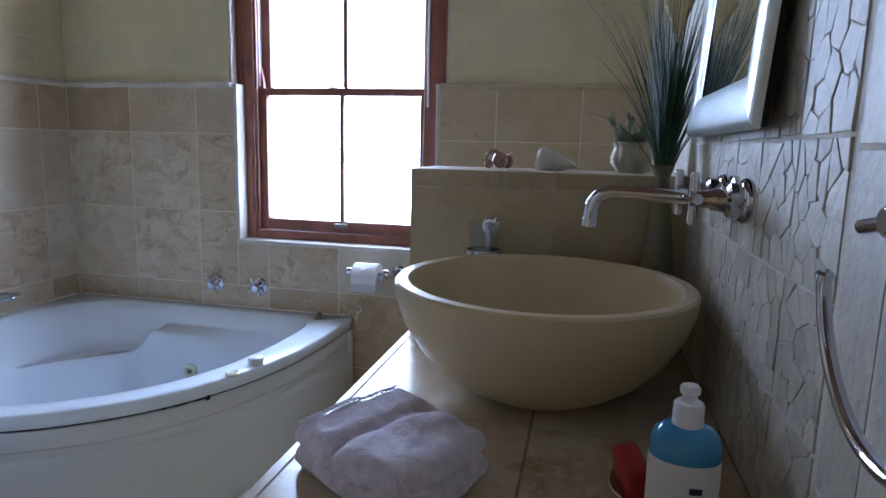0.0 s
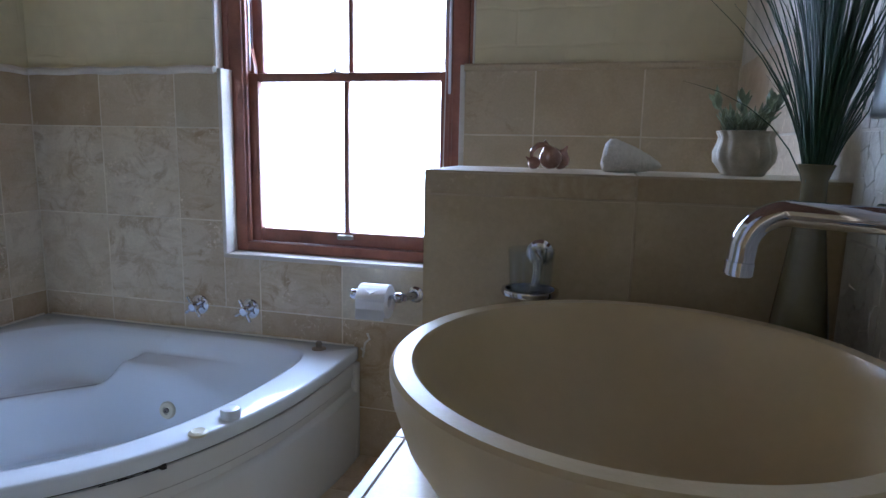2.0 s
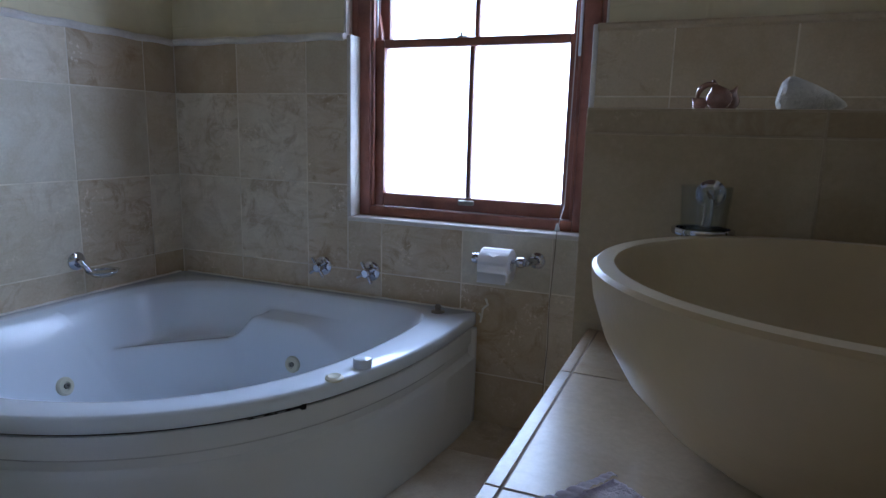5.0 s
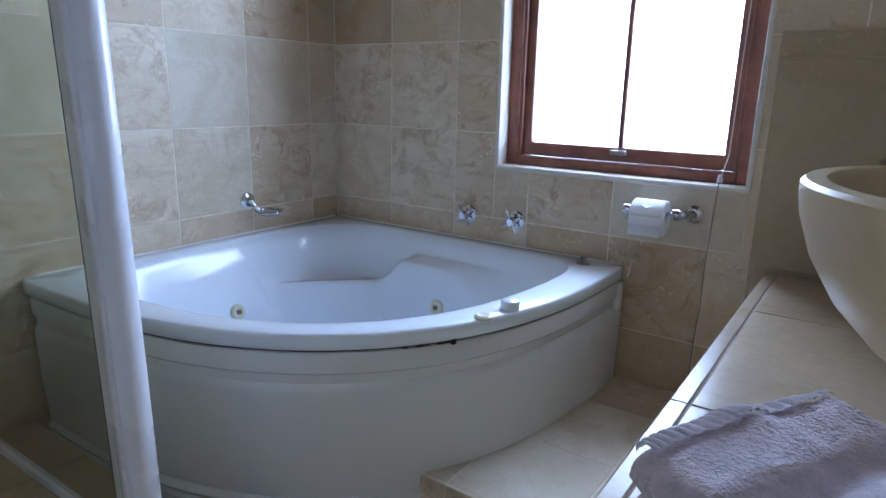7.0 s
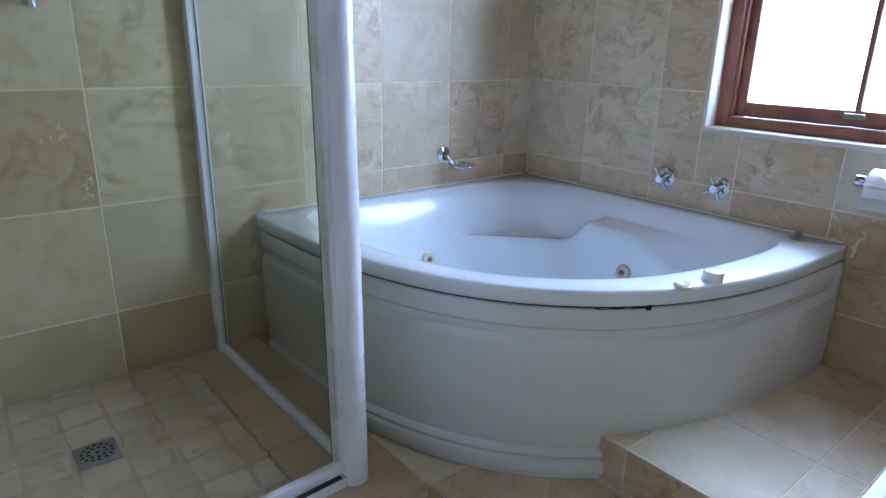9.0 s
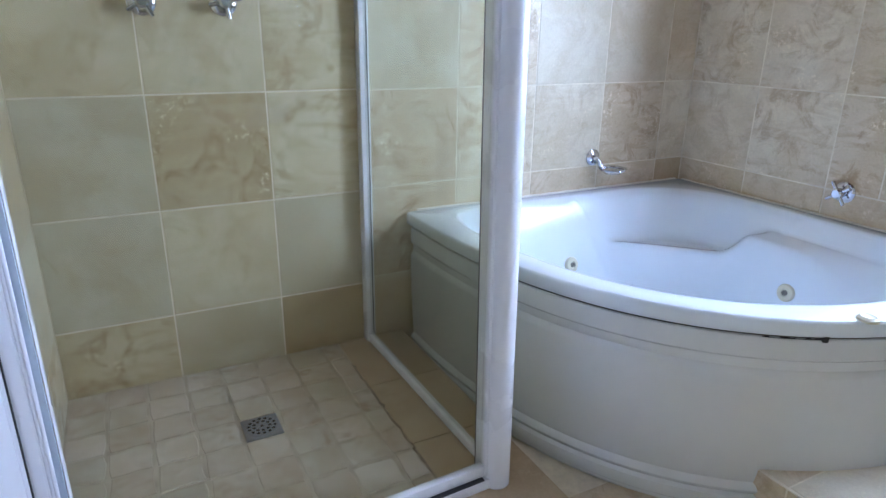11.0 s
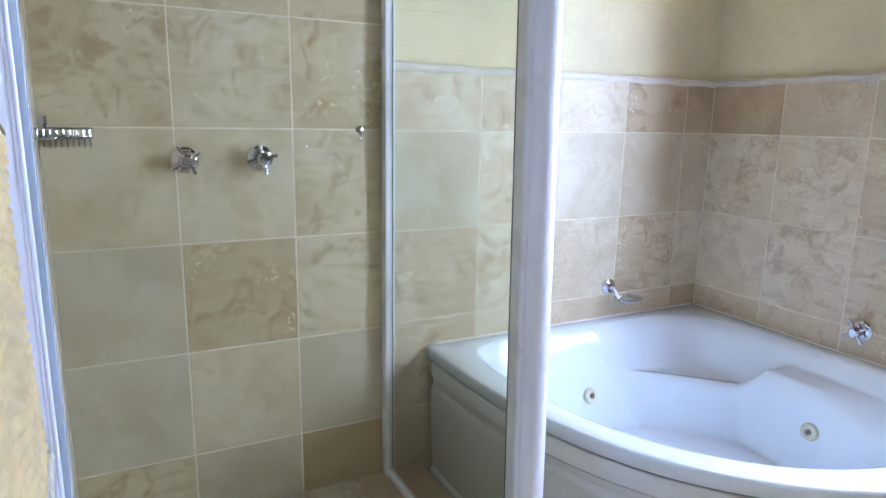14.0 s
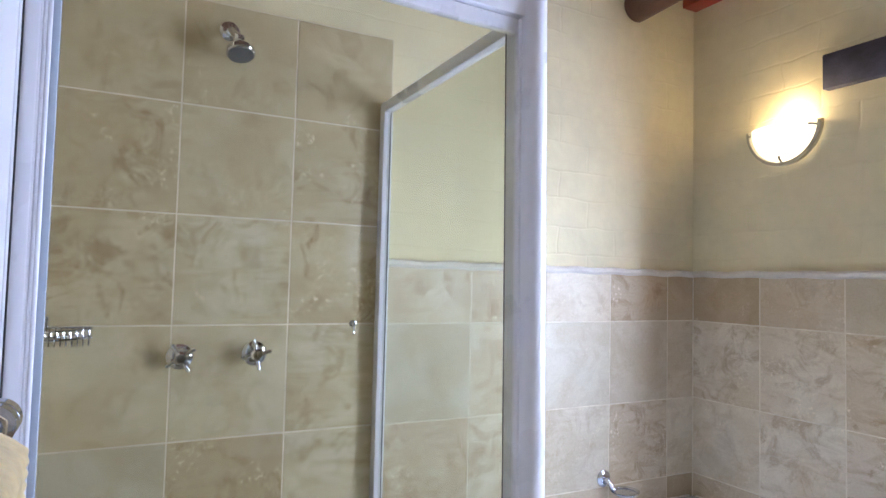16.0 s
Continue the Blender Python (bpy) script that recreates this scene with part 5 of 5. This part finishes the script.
# ---- white door folded back beside the shower, with a towel on its rail ----
def folded_door():
    frame_x, face = -1.150, 0.125
    jamb = thing("shower_jamb", (frame_x, 0.13, LOW), "white aluminium jamb with a clear seal beside the shower", "jamb", kind="structure")
    part("cover", box(SX + 0.020, frame_x, 0.056, 0.143, LOW, 2.06, 0.003), ALU, jamb)
    for k in range(3):
        part("ridge", rod((frame_x - 0.004, 0.1425 + 0.0046 * k, LOW), (frame_x - 0.004, 0.1425 + 0.0046 * k, 2.06), 0.0031, seg=10), ALU, jamb)
    part("seal", box(frame_x - 0.020, frame_x - 0.006, 0.153, 0.163, LOW + 0.07, 2.04, 0.001), mat("clear_seal", (0.42, 0.49, 0.58), 0.16, var=0.05, coat=0.4), jamb, "bluish clear plastic seal")
    leaf = thing("white_door", (-0.80, 0.105, LOW), "white panelled door folded back against the shower side", "door")
    white = mat("white_door_paint", (0.64, 0.64, 0.67), 0.34, var=0.03, scale=5, coat=0.1)
    # The hinge gap's shade, drawn as a solid black box.
    part("gap", box(frame_x + 0.0005, frame_x + 0.006, 0.085, 0.1262, LOW + 0.012, 2.03), DARK, leaf, "black strip for the shade in the gap beside the hinges", smooth=False)
    part("stile", box(frame_x + 0.006, -0.982, 0.085, face, LOW + 0.012, 2.03, 0.003), white, leaf)
    part("bead", rod((-1.115, face, LOW + 0.014), (-1.115, face, 2.028), 0.0018, seg=8), white, leaf)
    # Shadow line where the panel meets the stile, drawn as a black strip.
    part("gap", box(-0.982, -0.980, 0.085, 0.1256, LOW + 0.012, 2.03), DARK, leaf, "black strip for the shadow line between stile and panel", smooth=False)
    part("panel", box(-0.980, -0.46, 0.090, face - 0.003, LOW + 0.012, 2.03, 0.002), white, leaf)
    Y, Z = 0.155, 1.218
    r = thing("towel_rail", (-0.7, Y, Z), "round chrome towel rail on the white door", "towel rail")
    part("bar", rod((-0.90, Y, Z), (-0.47, Y, Z), 0.009, seg=18), CHROME, r)
    part("end_cap", lathe([(0.012, -0.026), (0.0175, -0.024), (0.0175, -0.008), (0.0155, -0.007), (0.0155, -0.004), (0.0175, -0.003), (0.0175, 0.014), (0.015, 0.017), (0.001, 0.017)], (-0.905, Y, Z), 28, (-1, 0, 0)), CHROME, r)
    for x in (-0.885, -0.49):
        part("bracket", rod((x, face - 0.003, Z), (x, Y, Z), 0.008, seg=16), CHROME, r)
    t = thing("bath_towel", (-0.7, Y, Z), "thick yellow terry bath towel hanging over the rail", "towel")
    hem_mat = mat("cream_hem", (0.80, 0.77, 0.68), 0.9, var=0.1, scale=60, bump=0.3)

    def layer(x0, x1, off, z1, seed, flare):
        def f(u, v):
            z = Z + 0.026 - (Z + 0.026 - z1) * v
            x = x0 + (x1 - x0) * u - flare * v * (1 - u) + 0.006 * noise.noise((z * 5, seed, 2)) * 0.5
            y = Y + off * (0.30 + 0.70 * smooth_step(0, 0.10, v)) + 0.006 * noise.noise((x * 9, z * 3, seed)) * min(1, v * 4)
            y += 0.0010 * math.sin(z * 620 + 9 * noise.noise((x * 26, z * 12, seed))) * min(1, v * 6) - 0.010 * (1 - smooth_step(0.0, 0.05, u))
            return Vector((x, y, z))
        return f

    for name, f in (("back_layer", layer(-0.800, -0.48, 0.038, 0.985, 3.0, 0.010)), ("front_layer", layer(-0.640, -0.48, 0.054, 0.985, 8.0, 0.014))):
        g = grid(f, 90, 190)
        bmesh.ops.solidify(g, geom=g.faces[:], thickness=0.010)
        side = part(name, g, YELLOW, t)
        h = grid(lambda u, v, f=f: f(u, 0.972 + 0.034 * v) + Vector((0, 0.0035, 0)), 60, 5)
        bmesh.ops.solidify(h, geom=h.faces[:], thickness=0.016)
        part("hem", h, hem_mat, side, "pale woven hem")


folded_door()

# ---- crazy-paved stone behind the basin: each stone an object of its own ----
PALE = mat("pale_stone", (0.56, 0.535, 0.45), 0.45, var=0.12, scale=14, rand=0.22, bump=0.25, bump_scale=70, stain=(0.40, 0.38, 0.34), stain_scale=9)


def stones():
    """Sheets of split stone shards, each shard cut from its sheet by the lines halfway to its neighbours."""
    rnd = random.Random(21)
    slots = [0.664, 0.800, 0.940, 1.075, 1.205, 1.335, 1.460]
    tiers = [CT + 0.003, 0.905, 1.045, 1.190, 1.340, 1.488]
    count, rest = 0, bmesh.new()

    def clip(poly, mid, nrm):
        """The side of a polygon that lies behind the line through mid."""
        out = []
        for a, b in zip(poly, poly[1:] + poly[:1]):
            da, db = (a - mid).dot(nrm), (b - mid).dot(nrm)
            if da <= 0:
                out.append(a)
            if da * db < 0:
                out.append(a.lerp(b, da / (da - db)))
        return out

    for y0, y1 in zip(slots, slots[1:]):
        for z0, z1 in zip(tiers, tiers[1:]):
            seeds = []
            for k in range(200):
                p = Vector((rnd.uniform(y0, y1), rnd.uniform(z0, z1)))
                far = rnd.uniform(0.026, 0.052)
                if all(math.hypot((p.x - q.x) * 1.35, p.y - q.y) > far for q in seeds):
                    seeds.append(p)
            edge = [Vector((y0 + rnd.uniform(0, 0.004), z0 + rnd.uniform(0, 0.004))), Vector((y1 - rnd.uniform(0, 0.003), z0 + rnd.uniform(0, 0.004))), Vector((y1 - rnd.uniform(0, 0.003), z1 - rnd.uniform(0, 0.003))), Vector((y0 + rnd.uniform(0, 0.003), z1 - rnd.uniform(0, 0.003)))]
            for at in seeds:
                poly = edge
                for other in seeds:
                    if other is not at:
                        nrm = other - at
                        nrm.x *= 1.25
                        nrm.rotate(Matrix.Rotation(0.35 * math.sin(31 * (at.x + other.x) + 47 * (at.y + other.y)), 2))
                        poly = clip(poly, (at + other) / 2, nrm)
                c = sum(poly, Vector((0, 0))) / max(1, len(poly))
                poly = [p for p, q in zip(poly, poly[1:] + poly[:1]) if (p - q).length > 0.003]
                if len(poly) < 3:
                    continue
                lift, ty, tz = rnd.uniform(-0.0002, 0.0010), rnd.uniform(-0.045, 0.045), rnd.uniform(-0.035, 0.035)
                count += 1
                own = bmesh.new() if count <= 300 else rest
                rings = []
                for inset, up in ((0.0003, -0.002), (0.0004, 0.0), (0.0016, 0.0005)):
                    ring = []
                    for p in poly:
                        d = c - p
                        q = p + d * min(0.5, inset / max(d.length, 1e-4))
                        rise = max(0.0, lift + ty * (q.x - c.x) + tz * (q.y - c.y)) if up > -0.001 else 0.0
                        ring.append(own.verts.new((XR - up - rise, q.x, q.y)))
                    rings.append(ring)
                m = len(poly)
                for a, b in zip(rings, rings[1:]):
                    for i in range(m):
                        own.faces.new((a[i], a[(i + 1) % m], b[(i + 1) % m], b[i]))
                own.faces.new(rings[-1])
                if count <= 300:
                    part("stone", own, PALE, bed_east, smooth=False)
    part("far_stones", rest, PALE, bed_east, smooth=False, kind="stuff")


stones()

# ---- tiles: each one an object of its own ----
SHAPES = {}
CHANCE = random.Random(31)


def tile(parent, at, ax, ay, w, h, material=None, thick=0.012, gap=0.0042, bevel=0.0009, name="tile", rough=0.0, look_at=None):
    """One tile with its middle at at, in the plane of the unit vectors ax and ay; its face lies in that plane."""
    w, h = w - gap, h - gap
    if w < 0.008 or h < 0.008:
        return None
    variant = random.randrange(3) if rough else 0
    key = (round(w, 3), round(h, 3), thick, bevel, variant, material.name)
    if key not in SHAPES:
        own = bmesh.new()
        rnd = random.Random(variant * 7 + 1)
        rows = []
        for inset, z in ((0.0, -thick), (0.0, -bevel), (bevel, 0.0)):
            loop = []
            n = 3 if rough else 1
            for cx, cy, dx, dy in ((-1, -1, 1, 0), (1, -1, 0, 1), (1, 1, -1, 0), (-1, 1, 0, -1)):
                for k in range(n):
                    t = 2 * k / n
                    x, y = cx + dx * t, cy + dy * t
                    loop.append([x * (w / 2 - inset), y * (h / 2 - inset), z])
            rows.append(loop)
        if rough:
            jit = [(rnd.uniform(-rough, rough), rnd.uniform(-rough, rough)) for _ in rows[0]]
            for loop in rows:
                for p, (jx, jy) in zip(loop, jit):
                    p[0] += jx
                    p[1] += jy
        vs = [[own.verts.new(p) for p in loop] for loop in rows]
        m = len(vs[0])
        for a, b in zip(vs, vs[1:]):
            for k in range(m):
                own.faces.new((a[k], a[(k + 1) % m], b[(k + 1) % m], b[k]))
        own.faces.new(vs[-1])
        me = bpy.data.meshes.new(name)
        own.to_mesh(me)
        own.free()
        me.materials.append(material)
        SHAPES[key] = me
    ob = new(name, SHAPES[key])
    ob.color = (*(look_at or (0.7 * CHANCE.random() ** 2, CHANCE.random() ** 1.3, 0.8 * CHANCE.random() ** 2)), 1)
    ax, ay = Vector(ax), Vector(ay)
    m = Matrix((ax, ay, ax.cross(ay))).transposed().to_4x4()
    m.translation = Vector(at)
    ob.parent = parent
    ob.matrix_basis = Matrix.Translation(-ORIGIN[parent.name]) @ m
    return ob


# kinds of stone: how brown, how blotched, how grey
KINDS = {"p": (0.08, 0.30, 0.15), "P": (0.0, 0.62, 0.15), "g": (0.06, 0.12, 0.80), "G": (0.30, 0.18, 0.7), "b": (0.95, 0.30, 0.1), "B": (0.75, 1.0, 0.1), "t": (0.42, 0.45, 0.0), "T": (0.36, 0.95, 0.0), "w": (0.0, 0.34, 0.45)}


def tiles(parent, cols, rows, place, ax, ay, material=None, skip=None, sorts="", **more):
    """A field of tiles between the lines cols and rows; place(a, b) gives the middle; sorts names the stones, a word for each row from below."""
    words = sorts.split()
    for i, (a0, a1) in enumerate(zip(cols, cols[1:])):
        for j, (b0, b1) in enumerate(zip(rows, rows[1:])):
            if not (skip and skip((a0 + a1) / 2, (b0 + b1) / 2)):
                kind = KINDS[words[j][i]] if words else None
                tile(parent, place((a0 + a1) / 2, (b0 + b1) / 2), ax, ay, abs(a1 - a0), abs(b1 - b0), material or TRAV, look_at=kind, **more)


ROWS = [LOW, 0.253, 0.572, 0.889, 1.205, 1.511, 1.820, 2.124]
LOWROWS = [LOW, 0.270, 0.578, 0.886, 1.203, CAP - 0.012]
# The brown tile low by the glass also holds the shadow there in its colour.
tiles(bed_west, [SY0, 0.372, 0.688, 1.0], ROWS, lambda a, b: (XL, a, b), (0, 1, 0), (0, 0, 1), OLIVE, sorts="TGb gpg gBP ppP TPT TtT ttt")
tiles(bed_west, [1.0, 1.312, 1.623, 1.933, 2.238, YW], LOWROWS, lambda a, b: (XL, a, b), (0, 1, 0), (0, 0, 1), sorts="tpttt Tpttb TPwTp gPgGt PTpBb")
tiles(bed_north, [XL, -1.812, -1.500, WX0], LOWROWS[2:], lambda a, b: (a, YW, b), (1, 0, 0), (0, 0, 1), sorts="pPT PPT btG")
tiles(bed_north, [WX0, -1.188, -0.881, -0.575, WX1], [0.578, WZ0 - 0.012], lambda a, b: (a, YW, b), (1, 0, 0), (0, 0, 1), sorts="tTgg")
tiles(bed_north, [XL, -1.812, -1.500, -1.188, -0.881, -0.575, -0.265, 0.04, XR], LOWROWS[:3], lambda a, b: (a, YW, b), (1, 0, 0), (0, 0, 1), sorts="ttttbbtt tttbBttt")
tiles(bed_north, [WX1, -0.265, 0.04, XR], [0.578, 0.886, 1.195, CAP - 0.012], lambda a, b: (a, YW, b), (1, 0, 0), (0, 0, 1), QUIET)
tiles(bed_shower, [XL, -1.812, -1.503, SX + 0.02], ROWS, lambda a, b: (a, SY0, b), (-1, 0, 0), (0, 0, 1), OLIVE)
# Front face browner than top and end; its shade is put into the stone.
tiles(pony, [-0.326, 0.004, XR], [0.772, 1.083, PT - 0.002], lambda a, b: (a, PY, b), (1, 0, 0), (0, 0, 1), SHADEBROWN, gap=0.003)
tiles(pony, [-0.326, 0.004, XR], [PY, 1.700], lambda a, b: (a, b, PT), (1, 0, 0), (0, 1, 0))
tiles(pony, [PY + 0.002, 1.700], [LOW, 0.253, 0.55, 0.85, PT - 0.006], lambda a, b: (-0.326, a, b), (0, -1, 0), (0, 0, 1))
tiles(counter, [-0.283, 0.011, XR], [-0.60, -0.29, 0.02, 0.33, 0.642, 0.953, 1.260, PY - 0.002], lambda a, b: (a, b, CT), (1, 0, 0), (0, 1, 0), POLISHED, gap=0.0026)
tiles(counter, [-0.300, -0.283], [-0.60, -0.29, 0.02, 0.33, 0.642, 0.953, 1.260, PY - 0.002], lambda a, b: (a, b, CT), (1, 0, 0), (0, 1, 0), POLISHED, gap=0.0016)
tiles(counter, [-0.60, -0.29, 0.02, 0.33, 0.642, 0.953, 1.260, PY - 0.002], [CT - 0.045, CT - 0.004], lambda a, b: (-0.302, a, b), (0, -1, 0), (0, 0, 1), gap=0.003, thick=0.006)
tiles(bed_east, [-0.60, -0.30, 0.0, 0.29, 0.575, 0.655], [CT + 0.002, 0.88, 1.18, 1.49, 1.80, 2.098], lambda a, b: (XR, a, b), (0, -1, 0), (0, 0, 1), PALE)
tiles(bed_east, [0.66, 0.93, 1.20, 1.462], [1.49, 1.79, 2.098], lambda a, b: (XR, a, b), (0, -1, 0), (0, 0, 1), PALE)
tiles(bed_east, [1.702, 2.04, YW - 0.002], [0.886, 1.195, CAP - 0.012], lambda a, b: (XR, a, b), (0, -1, 0), (0, 0, 1))
tiles(step, [-1.55, -1.24, -0.93, -0.62, -0.30], [1.535, 1.845, 2.155, YW], lambda a, b: (a, b, STEP), (1, 0, 0), (0, 1, 0), sorts="pwgw pwwp tttt")
tiles(step, [-1.03, -0.93, -0.62, -0.30], [LOW, STEP - 0.002], lambda a, b: (a, 1.529, b), (1, 0, 0), (0, 0, 1), thick=0.006)
tiles(floor, [-1.24, -0.93, -0.62, -0.30, 0.0, XR], [-2.2, -1.93, -1.62, -1.31, -1.0, -0.69, -0.38, -0.07, 0.24, 0.55, 0.86, 1.17, 1.52], lambda a, b: (a, b, LOW), (1, 0, 0), (0, 1, 0), sorts=" ".join(["bBtbt", "tbbBb"] * 6))
tiles(kerb, [XL, -2.01, -1.905, -1.80, -1.695, -1.59, -1.485, -1.38, SX - 0.02], [SY0, 0.164, 0.268, 0.374, 0.479, 0.585, 0.69, 0.80, 0.86], lambda a, b: (a, b, SHOWER + 0.001 * math.sin(a * 60 + b * 37)), (1, 0, 0), (0, 1, 0), TUMBLED, gap=0.006, bevel=0.004, rough=0.003, skip=lambda a, b: abs(a + 1.7475) < 0.03 and abs(b - 0.532) < 0.03)
tiles(kerb, [XL, -1.812, -1.503, -1.165], [0.862, 1.105], lambda a, b: (a, b, SHOWER + 0.001), (1, 0, 0), (0, 1, 0), sorts="bbb")
